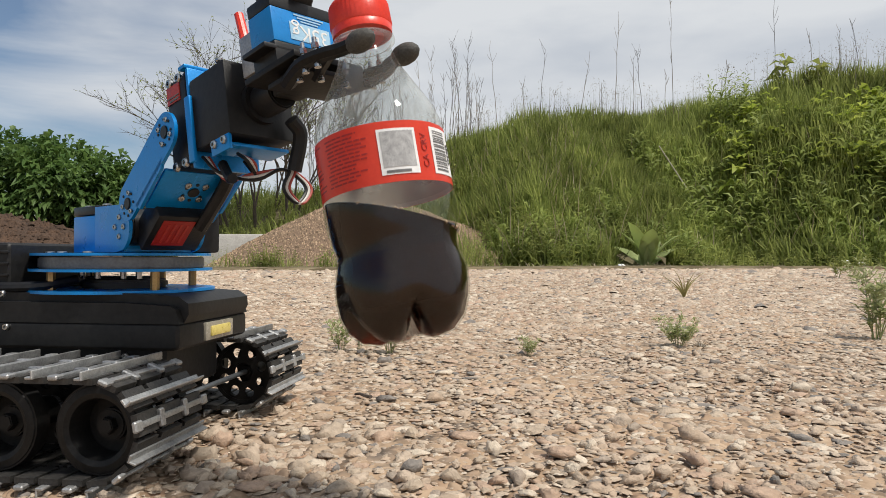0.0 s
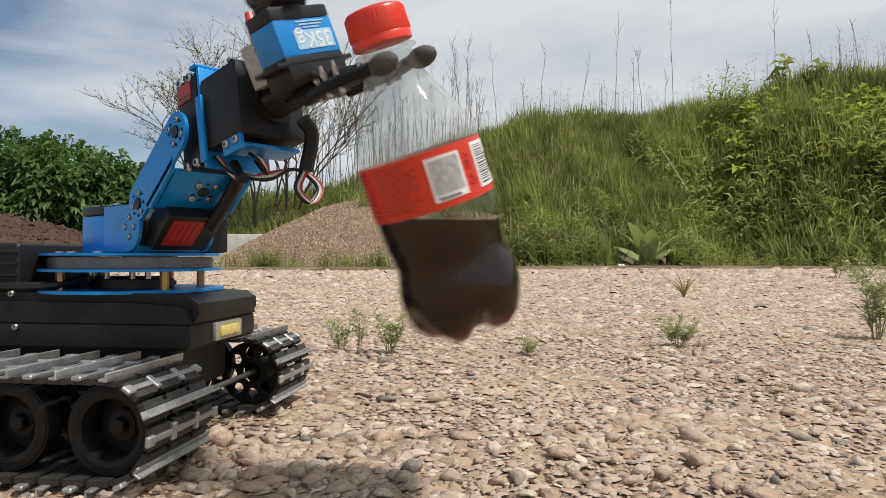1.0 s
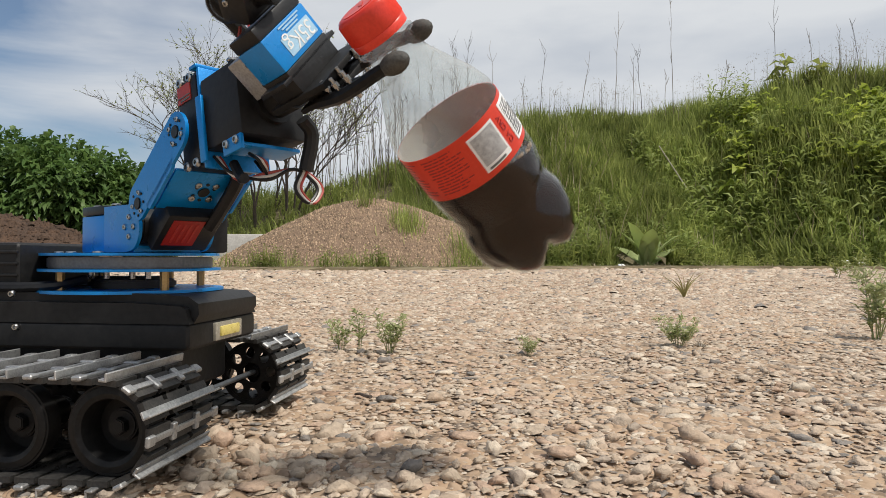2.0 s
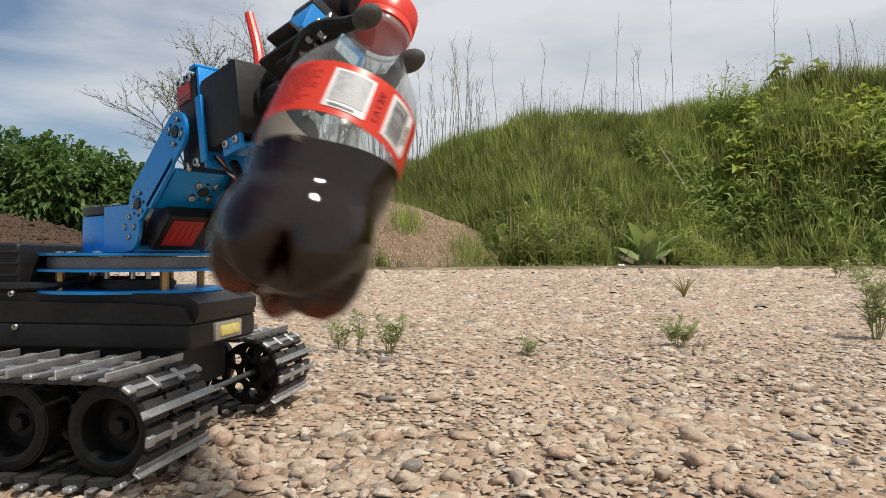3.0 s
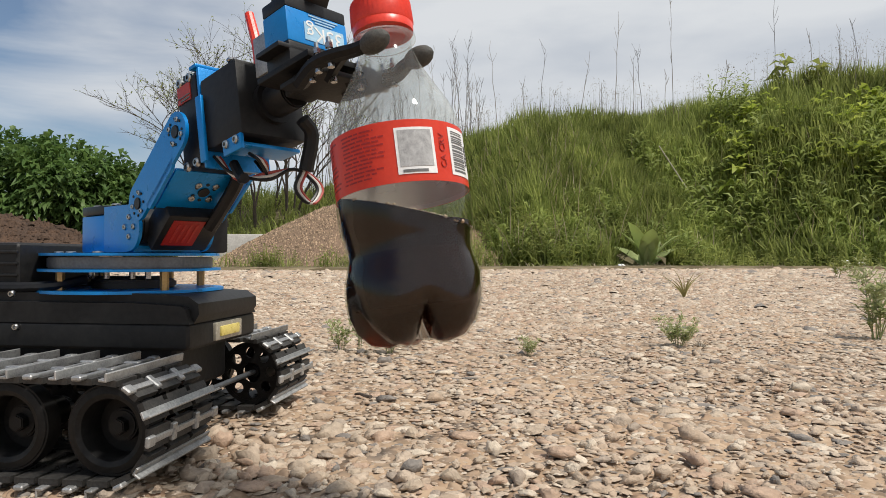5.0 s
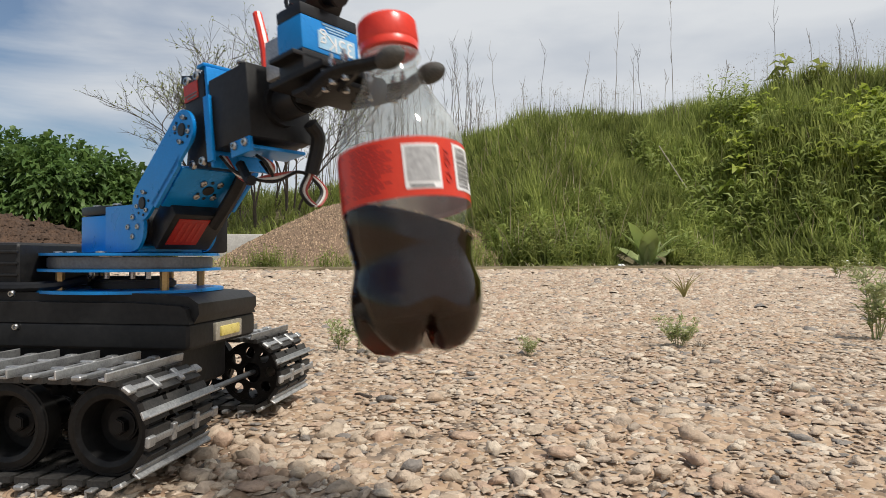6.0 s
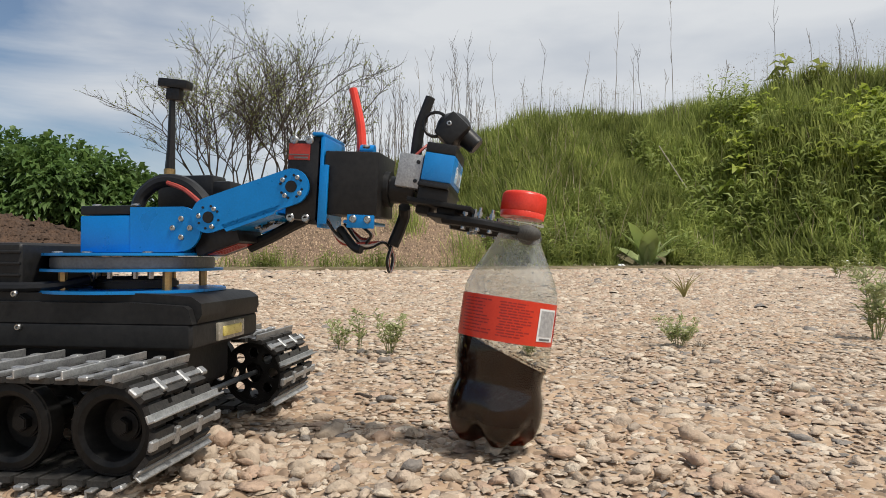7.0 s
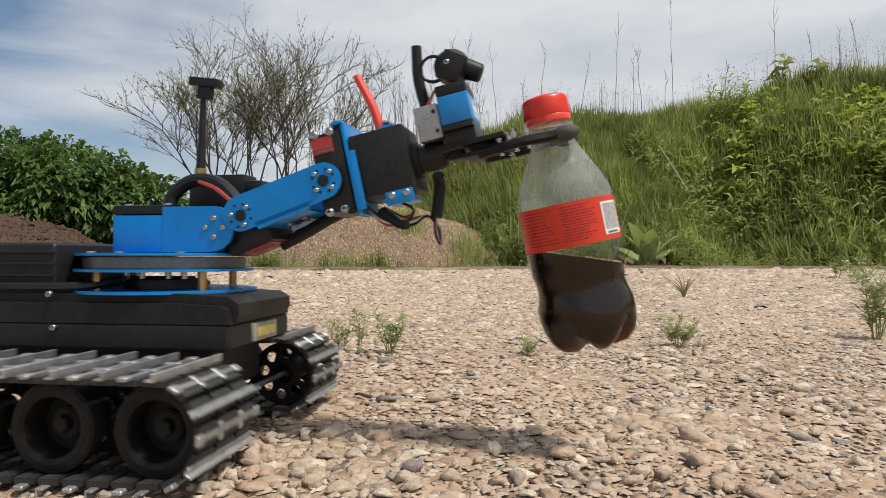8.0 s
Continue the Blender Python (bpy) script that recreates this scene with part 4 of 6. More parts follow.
def concrete_block():
    bm = bmesh.new()
    bm_box(bm, (1.1, 0.35, 0.44), (0, 0, 0.22), bevel=0.012)
    ob = part("concrete_block", bm, M_CONC)
    ob.matrix_basis = pose(-2.95, 9.05, -0.01, 0, 0, 6)
    tagged(ob, "pale grey concrete block behind the gravel pile", "concrete block")


def edge_litter():
    r = random.Random(9)
    for k in range(7):
        x = r.uniform(2.2, 4.4)
        y = float(bank_foot(x)) - r.uniform(0.1, 0.35)
        bm = bmesh.new()
        L = r.uniform(0.35, 0.9)
        bm_tube(bm, smooth_path([(-L / 2, 0, 0.012), (0, r.gauss(0, 0.03), 0.02), (L / 2, r.gauss(0, 0.05), 0.014)], 4), 0.009, 6, 0.005)
        ob = part("fallen_branch", bm, M_BLEACH)
        ob.matrix_basis = pose(x, y, 0.0, 0, 0, r.uniform(-12, 12))
        tagged(ob, "bleached thin branch lying at the slab's edge", "branch", "fallen branches")
    for k, (x, y, z) in enumerate(((4.28, 7.15, 0.07), (4.42, 7.1, 0.05), (1.86, 7.0, 0.03))):
        bm = bmesh.new()
        for q in range(7):
            bm_ball(bm, 0.02, (0.02 * math.cos(q), 0.02 * math.sin(q), 0.01 * (q % 2)), (1, 1, 0.8), 8)
        bm_tube(bm, [(0, 0, -z), (0, 0, 0)], 0.004, 5)
        ob = part("white_flower", bm, M_PETAL)
        ob.location = (x, y, z)
        tagged(ob, "small white flower head by the slab's edge", "flower", "white flowers")
    bm = bmesh.new()
    bm_tube(bm, smooth_path([(-0.011, 0.003, 0.004), (-0.004, 0, 0.006), (0.004, -0.001, 0.004), (0.012, -0.004, 0.004)], 4), 0.0016, 6, 0.0026)
    ob = part("twig", bm, M_TWIG)
    ob.matrix_basis = pose(-0.072, 0.605, 0.001, 0, 0, -20) @ Matrix.Diagonal((0.8, 0.8, 0.65, 1))
    tagged(ob, "short dark broken twig lying on the slab", "twig")
    leaf_v, leaf_f = leaves(np.array([[0.0, 0.0, 0.0]]), np.array([[-0.5, -0.1, 0.55]]), np.array([0.17]), np.array([0.13]), 0.1)
    pale = new("fallen_leaf", raw_mesh("fallen_leaf", leaf_v, leaf_f, M_HAY))
    pale.location = (2.40, 7.24, 0.035)
    tagged(pale, "pale withered leaf beside the rosette plant", "leaf")
    foot = Vector((3.46, 9.15, float(terrain(3.46, 9.15)) + 0.12))
    bm = bmesh.new()
    bm_tube(bm, smooth_path([(0, 0, 0), (-0.26, -0.15, 0.30), (-0.60, -0.28, 0.74)], 4), 0.012, 6, 0.008)
    ob = part("fallen_branch", bm, M_BLEACH)
    ob.location = foot
    tagged(ob, "bleached dead branch leaning in the grass", "branch", "fallen branches")


grow_bank()
leafy_shrub("leafy_shrub", [((-7.2, 9.6, 0.75), (2.1, 1.3, 1.22), 0.5), ((-5.4, 9.4, 0.65), (1.25, 1.1, 1.05), 0.32), ((-4.45, 9.6, 0.45), (0.8, 0.9, 0.88), 0.18)], 15000,
            "dense dark green leafy shrub beside the slab")
bare_shrub()
grow_stalks()
heaps()
concrete_block()
mullein(2.25, 7.42)
tall_weed(5.0, 10.0, 0.72)
tall_weed(5.3, 9.6, 0.55)
edge_litter()
GREEN = "small green feathery weed rooted in the slab"
sprout(-0.138, 0.905, 0.050, 7, M_SPROUT, GREEN, 1, 0.45)
sprout(-0.116, 0.925, 0.060, 3, M_SPROUT, GREEN, 12, 0.25)
sprout(-0.072, 0.905, 0.062, 9, M_SPROUT, GREEN, 2, 0.55)
sprout(0.111, 0.870, 0.034, 9, M_SPROUT, GREEN, 3, 1.0)
sprout(0.335, 0.960, 0.058, 13, M_SPROUT, "spreading green weed rooted in the slab, dead leaves at its foot", 4, 1.0)
sprout(0.362, 0.945, 0.022, 16, M_STRAW, "flattened brown dead leaves beside a weed", 14, 2.2, 0.30, True)
sprout(0.676, 1.050, 0.120, 9, M_SPROUT, "taller green weed rooted in the slab", 5, 0.45, 0.26)
sprout(1.100, 1.700, 0.100, 7, M_SPROUT, "taller green weed rooted in the slab", 7, 0.8)
sprout(1.960, 3.200, 0.150, 5, M_SPROUT, "bushy green weed near the bank", 8, 0.9)
sprout(2.350, 4.000, 0.120, 5, M_WEED, "bushy green weed near the bank", 9, 0.9)
sprout(3.050, 5.000, 0.150, 6, M_WEED, "bushy green weed near the bank", 10, 0.9)
sprout(0.770, 2.150, 0.130, 12, M_DRYGRASS, "yellowing tuft of broad grass blades in the slab", 6, 0.9, 0.35, True)


# ---- the tracked robot ----
YAW = -8.0
AXLE = Vector((-0.1636, 0.4829, 0.0))
WHEEL_X, R_BELT, AXLE_Z, TRACK_Y, TRACK_W = (0.0, -0.062, -0.124, -0.186), 0.0278, 0.0336, 0.091, 0.078
TURRET = (-0.0673, 0.0091)
SHOULDER_X, SHOULDER_Z, LINK, LIFT, REACH = 0.0527, 0.148, 0.0857, 0.0046, 0.1522
HALF = 0.0268

def screws(places, axis="Y", r=0.0021, h=0.0016, parent=None):
    bm = bmesh.new()
    screw(bm, (0, 0, 0), axis, r, h)
    me = to_mesh("screw", bm, M_STEEL)
    for p in places:
        ob = new("screw", me)
        ob.parent = parent
        ob.location = p


robot = tagged(new("robot"), "small black tracked robot with a blue servo arm on the slab", "robot")


def hull():
    bm = bmesh.new()
    bm_box(bm, (0.292, 0.076, 0.048), (-0.153, 0, 0.060), bevel=0.006, seg=3)
    bm_box(bm, (0.28, 0.103, 0.0185), (-0.130, 0, 0.0762), bevel=0.005, seg=3)
    body = part("hull", bm, M_MATTE, robot, "matte black plastic lower hull")
    bm = bmesh.new()
    out = [(0.010, 0.0), (0.0135, 0.006), (0.013, 0.013), (0.006, 0.0175), (-0.03, 0.0195), (-0.26, 0.0195), (-0.262, 0.0)]
    t = bmesh.new()
    bm_plate(t, out, 0.102)
    bmesh.ops.bevel(t, geom=[e for e in t.edges if abs(e.verts[0].co.y - e.verts[1].co.y) < 1e-5 and e.verts[0].co.z + e.verts[1].co.z > 0.01], offset=0.006, segments=4, affect="EDGES")
    bm_take(bm, t, Matrix.Translation((0, 0, 0.0845)))
    part("hull_cover", bm, M_MATTE, robot, "rounded matte black top cover")
    bm = bmesh.new()
    bm_box(bm, (0.004, 0.041, 0.0125), (0.0005, 0, 0), bevel=0.001)
    lamp = part("front_lamp", bm, M_LENS, robot, "pale rectangular front lamp lens", at=pose(0.0095, 0.002, 0.0762))
    bm = bmesh.new()
    bm_box(bm, (0.003, 0.029, 0.0070), bevel=0.001)
    part("lamp_insert", bm, M_YELLOW, lamp, "yellow lamp insert", at=pose(0.0023, 0, 0))
    bm = bmesh.new()
    bm_box(bm, (0.15, 0.088, 0.037), (0, 0, 0), bevel=0.004, seg=3)
    for k in range(4):
        bm_box(bm, (0.15, 0.002, 0.002), (0, -0.0445, -0.012 + 0.008 * k), bevel=0.0006)
    part("rear_box", bm, M_MATTE, robot, "black equipment box behind the arm", at=pose(-0.196, 0.004, 0.1195))
    bm = bmesh.new()
    bm_tube(bm, smooth_path([(-0.26, -0.044, 0.108), (-0.15, -0.046, 0.1075), (-0.10, -0.040, 0.108), (-0.085, -0.02, 0.112)], 6), 0.0035, 8)
    part("cable", bm, M_BLACK, robot, "black cable along the box")
    for x, z in ((-0.112, 0.0815), (-0.026, 0.0635), (-0.115, 0.1035)):
        bm = bmesh.new()
        screw(bm, (0, 0, 0), "Y", 0.0024, 0.003)
        part("bolt", bm, M_STEEL, robot, "steel bolt", at=pose(x, -0.0525, z))
    for x in WHEEL_X:
        bm = bmesh.new()
        bm_cyl(bm, 0.0020, 0.18, (0, 0, 0), "Y", 12)
        part("axle", bm, M_GREY, robot, "steel axle", at=pose(x, 0, AXLE_Z))


def wheel_mesh(webs):
    """Sprocket with a ring of round holes, a hub and a rim."""
    bm = bmesh.new()
    n, hole_n = 48, 8
    for y in webs:
        t = bmesh.new()
        r_out, r_mid, r_h = 0.0245, 0.0165, 0.0043
        for k in range(hole_n):
            a0 = 2 * math.pi * k / hole_n
            da = math.pi / hole_n
            ring = []
            for q in range(12):
                b = 2 * math.pi * q / 12
                ring.append((r_mid * math.cos(a0) + r_h * math.cos(a0 + b), r_mid * math.sin(a0) + r_h * math.sin(a0 + b)))
            outer = []
            for q in range(12):
                b = 2 * math.pi * q / 12
                rad = r_mid + (r_out - r_mid if math.cos(b) > 0 else r_mid - 0.008) * (1 if abs(math.cos(b)) > 0.5 else abs(math.cos(b)) * 2) * (1 if math.cos(b) > 0 else -1)
                sw = da * max(-1, min(1, math.sin(b) * 1.42))
                outer.append((rad * math.cos(a0 + sw), rad * math.sin(a0 + sw)))
            va = [t.verts.new((x, 0, z)) for x, z in ring]
            vb = [t.verts.new((x, 0, z)) for x, z in outer]
            for q in range(12):
                t.faces.new((va[q], va[(q + 1) % 12], vb[(q + 1) % 12], vb[q]))
        bmesh.ops.remove_doubles(t, verts=t.verts, dist=0.0004)
        bmesh.ops.solidify(t, geom=t.faces[:], thickness=0.003)
        bm_take(bm, t, Matrix.Translation((0, y, 0)))
    bm_cyl(bm, 0.0092, 0.030, (0, 0, 0), "Y", 24, bevel=0.001)
    for y in (-0.0215, 0.0215):
        t = bmesh.new()
        ri, ro = 0.0222, 0.0252
        for k in range(n):
            a, b = 2 * math.pi * k / n, 2 * math.pi * (k + 1) / n
            q = [(ri, a), (ro, a), (ro, b), (ri, b)]
            lo = [t.verts.new((r * math.cos(c), -0.004, r * math.sin(c))) for r, c in q]
            hi = [t.verts.new((r * math.cos(c), 0.004, r * math.sin(c))) for r, c in q]
            t.faces.new(lo)
            t.faces.new(hi[::-1])
            t.faces.new((lo[1], hi[1], hi[2], lo[2]))
            t.faces.new((lo[0], lo[3], hi[3], hi[0]))
        bmesh.ops.remove_doubles(t, verts=t.verts, dist=1e-5)
        bmesh.ops.recalc_face_normals(t, faces=t.faces)
        bm_take(bm, t, Matrix.Translation((0, y, 0)))
    return to_mesh("wheel", bm, M_WHEEL)


def build_wheels():
    pierced, dished = wheel_mesh((-0.022, 0.022)), wheel_mesh((0.022,))
    hub = bmesh.new()
    bm_cyl(hub, 0.0050, 0.040, (0, 0, 0), "Y", 6, bevel=0.0006)
    hub_me = to_mesh("hub_nut", hub, M_WHEEL)
    ring = bmesh.new()
    rows = [(0.0247, -0.0150), (0.0250, -0.0240), (0.0238, -0.0262), (0.0200, -0.0270), (0.0172, -0.0258), (0.0164, -0.0235), (0.0160, -0.0100), (0.0060, -0.0095)]
    skin(ring, [[(q * math.cos(2 * math.pi * k / 40), y, q * math.sin(2 * math.pi * k / 40)) for k in range(40)] for q, y in rows])
    face_me = to_mesh("wheel_face", ring, M_WHEEL)
    made = []
    for side in (-1, 1):
        for x in WHEEL_X:
            w = new("wheel", dished if side < 0 else pierced)
            w.parent = robot
            tagged(w, "black plastic track wheel with round holes")
            h = new("hub_nut", hub_me)
            h.parent = w
            if side < 0:
                face = new("wheel_face", face_me)
                face.parent = w
                tagged(face, "dusty black rubber ring round a recessed hub")
            made.append((w, x, side * TRACK_Y))
    return made


def link_meshes():
    """A track link (three rubber pads on a belt) and its two kinds of aluminium cleat."""
    pad = bmesh.new()
    h, n, out = 0.0059, 0.0030, []
    edges = ((-0.0335, h), (-0.0145, h), (-0.0145, n), (-0.0105, n), (-0.0105, h), (0.0105, h), (0.0105, n), (0.0145, n), (0.0145, h), (0.0335, h))
    out = [(x, y) for y, x in edges] + [(-x, y) for y, x in edges[::-1]]
    bm_plate(pad, out, 0.0034, Matrix.Translation((0, 0, -0.0006)) @ pose(0, 0, 0, -90))
    tall = bmesh.new()
    bm_box(tall, (0.0046, TRACK_W, 0.0014), (0.0012, 0, 0.0016), bevel=0.0003, seg=1)
    bm_box(tall, (0.0014, TRACK_W, 0.0046), (0.0028, 0, 0.0036), bevel=0.0004, seg=1)
    low = bmesh.new()
    bm_box(low, (0.0034, TRACK_W * 0.97, 0.0022), (0, 0, 0.0018), bevel=0.0007, seg=2)
    for y in (-0.0125, 0.0125):
        bm_box(low, (0.0100, 0.0045, 0.0030), (0, y, 0.0020), bevel=0.0007, seg=1)
    for y in (-0.035, 0.035):
        bm_box(low, (0.0060, 0.007, 0.0028), (0, y, 0.0019), bevel=0.0008, seg=1)
    return to_mesh("track_link", pad, M_RUBBER), to_mesh("cleat", tall, M_ALU), to_mesh("cleat_low", low, M_ALU)


RUN = WHEEL_X[0] - WHEEL_X[-1]
LOOP = 2 * RUN + 2 * math.pi * R_BELT
LINKS = 38
PHASE = 0.004


def link_pose(s, y):
    """Pose in the robot's space at the length s along the belt: top run, front wheel, bottom run, rear wheel."""
    s %= LOOP
    arc = math.pi * R_BELT
    if s < RUN:
        x, z, a = WHEEL_X[-1] + s, R_BELT, 0.0
    elif s < RUN + arc:
        a = (s - RUN) / R_BELT
        x, z = R_BELT * math.sin(a), R_BELT * math.cos(a)
    elif s < 2 * RUN + arc:
        a = math.pi
        x, z = -(s - RUN - arc), -R_BELT
    else:
        a = math.pi + (s - 2 * RUN - arc) / R_BELT
        x, z = WHEEL_X[-1] + R_BELT * math.sin(a), R_BELT * math.cos(a)
    return Matrix.Translation((x, y, AXLE_Z + z)) @ pose(0, 0, 0, 0, math.degrees(a), 0)


def build_tracks():
    me, tall, low = link_meshes()
    made = []
    for side in (-1, 1):
        for k in range(LINKS):
            ob = new("track_link", me)
            ob.parent = robot
            c = new("cleat", tall if k % 2 else low)
            c.parent = ob
            made.append((ob, k * LOOP / LINKS + PHASE, side * TRACK_Y))
            if k == 0:
                tagged(ob, "black rubber track pads")
                tagged(c, "bare aluminium grouser bar")
    return made


hull()
wheels = build_wheels()
links = build_tracks()


def disc_outline(r, fx, n=40):
    return [(max(-fx, min(fx, r * math.cos(a))), r * math.sin(a)) for a in np.linspace(0, 2 * math.pi, n, endpoint=False)]


def turntable():
    """The fixed plates and posts under the arm."""
    tx, ty = TURRET
    flat = pose(0, 0, 0, 90)
    bm = bmesh.new()
    bm_plate(bm, disc_outline(0.064, 0.062), 0.002, flat)
    part("base_plate", bm, M_BLUE, robot, "blue anodised base plate", at=pose(tx, ty, 0.1042))
    bm = bmesh.new()
    bm_plate(bm, disc_outline(0.062, 0.0605), 0.0018, flat)
    part("bearing_plate", bm, M_BLUE, robot, "blue anodised bearing plate", at=pose(tx, ty, 0.1188))
    for x, y in ((-0.026, -0.044), (0.046, -0.036), (-0.046, 0.03), (0.030, 0.044), (0.0, 0.05)):
        bm = bmesh.new()
        bm_cyl(bm, 0.0030, 0.0130, (0, 0, 0), "Z", 6)
        part("standoff", bm, M_BRASS, robot, "hexagonal brass spacer post", at=pose(tx + x, ty + y, 0.1116))
    bm = bmesh.new()
    bm_cyl(bm, 0.030, 0.006, (0, 0, 0), "Z", 32, bevel=0.0015)
    bm_box(bm, (0.042, 0.022, 0.0085), (-0.004, 0, 0.001), bevel=0.0015)
    part("yaw_servo", bm, M_BLACK, robot, "black servo below the turntable", at=pose(tx, ty, 0.1085))
    for x in (-0.02, -0.008, 0.012, 0.024):
        bm = bmesh.new()
        bm_cyl(bm, 0.0022, 0.006, (0, 0, 0), "Z", 8)
        part("bolt", bm, M_STEEL, robot, "steel bolt end", at=pose(tx + x, ty - 0.02, 0.1155))
    bm = bmesh.new()
    bm_cyl(bm, 0.0560, 0.0082, (0, 0, 0), "Z", 48, bevel=0.0008)
    part("bearing_drum", bm, M_GREY, robot, "grey bearing drum", at=pose(tx, ty, 0.1240))


turntable()


def build_turret():
    bm = bmesh.new()
    bm_plate(bm, disc_outline(0.061, 0.060), 0.0018, pose(0, 0, 0, 90))
    turret = part("turret", bm, M_BLUE, robot, "turning blue plate that carries the arm")
    for v in turret.data.vertices:
        v.co.z += 0.1298
    bm = bmesh.new()
    bm_box(bm, (0.040, 0.050, 0.0265), (-0.006, -0.0015, 0.1442), bevel=0.0012)
    part("servo_bracket", bm, M_BLUE, turret, "bright blue box bracket")
    bm = bmesh.new()
    bm_box(bm, (0.040, 0.050, 0.0065), (-0.006, -0.0015, 0.1612), bevel=0.0012)
    part("servo_top", bm, M_BLACK, turret, "black servo case")
    for y in (-1, 1):
        bm = bmesh.new()
        zc = SHOULDER_Z - 0.0005
        out = [(0.0135, 0.1312), (0.048, 0.1312)] + [(SHOULDER_X + 0.0145 * math.cos(a), zc + 0.0155 * math.sin(a)) for a in np.linspace(-1.35, 1.5, 14)] + [(0.0135, 0.1630)]
        bm_plate(bm, out, 0.0022)
        arm_plate = part("shoulder_bracket", bm, M_BLUE, turret, "blue rounded shoulder bracket", at=pose(0, y * (HALF - 0.001), 0))
        for a in range(4):
            bm = bmesh.new()
            b = a * math.pi / 2
            screw(bm, (0, 0, 0))
            part("screw", bm, M_STEEL, arm_plate, at=pose(SHOULDER_X + 0.0065 * math.cos(b), y * 0.0015, SHOULDER_Z + 0.0065 * math.sin(b)))
    bm = bmesh.new()
    bm_box(bm, (0.038, 0.048, 0.0055), (0.034, 0, 0.1336), bevel=0.0008)
    part("foot_block", bm, M_BLUE, turret, "low blue mounting block")
    screws([(x, -0.018, 0.1652) for x in (-0.019, 0.012)], "Z", 0.0032, 0.0018, turret)
    screws([(x, -0.040, 0.1312) for x in (-0.033, -0.010, 0.036)], "Z", 0.0036, 0.0016, turret)
    bm = bmesh.new()
    bm_box(bm, (0.050, 0.026, 0.036), (0.008, 0.046, 0.1490), bevel=0.003)
    part("pedestal", bm, M_MATTE, turret, "black pedestal carrying the electronics")
    bm = bmesh.new()
    bm_box(bm, (0.048, 0.022, 0.026), (0.018, 0.047, 0.1800), bevel=0.002)
    bm_box(bm, (0.020, 0.020, 0.012), (0.046, 0.047, 0.1820), bevel=0.002)
    part("control_box", bm, M_BLACK, turret, "black electronics box behind the arm")
    bm = bmesh.new()
    bm_tube(bm, [(0, 0, 0), (0.0012, 0, 0.022), (0.0022, 0, 0.062)], 0.0042, 10, 0.0024)
    bm_box(bm, (0.012, 0.007, 0.010), (0.0042, 0, 0.066), pose(0, 0, 0, 0, 6), bevel=0.001)
    bm_box(bm, (0.026, 0.010, 0.007), (0.0048, 0, 0.0745), pose(0, 0, 0, 0, 8), bevel=0.001)
    part("aerial", bm, M_BLACK, turret, "black aerial with a flat head", at=pose(-0.0035, 0.049, 0.195))
    bm = bmesh.new()
    bm_cyl(bm, 0.0045, 0.012, (0, 0, 0), "Z", 12)
    part("collar", bm, M_BRASS, turret, "brass collar of the aerial", at=pose(-0.0035, 0.049, 0.194))
    bm = bmesh.new()
    pts = smooth_path([(-0.008, 0.012, 0.163), (-0.004, 0.014, 0.176), (0.010, 0.016, 0.186), (0.030, 0.016, 0.184), (0.046, 0.014, 0.172), (0.054, 0.010, 0.158)], 6)
    bm_tube(bm, pts, 0.0052, 10)
    part("cable_sleeve", bm, M_BLACK, turret, "arched black cable sleeve")
    bm = bmesh.new()
    bm_tube(bm, smooth_path([(0.018, 0.0115, 0.1845), (0.032, 0.0105, 0.1790), (0.046, 0.0085, 0.1690)], 5), 0.0018, 6)
    part("servo_wire", bm, M_WIRE_R, turret, "dull red wire beside the sleeve")
    return turret


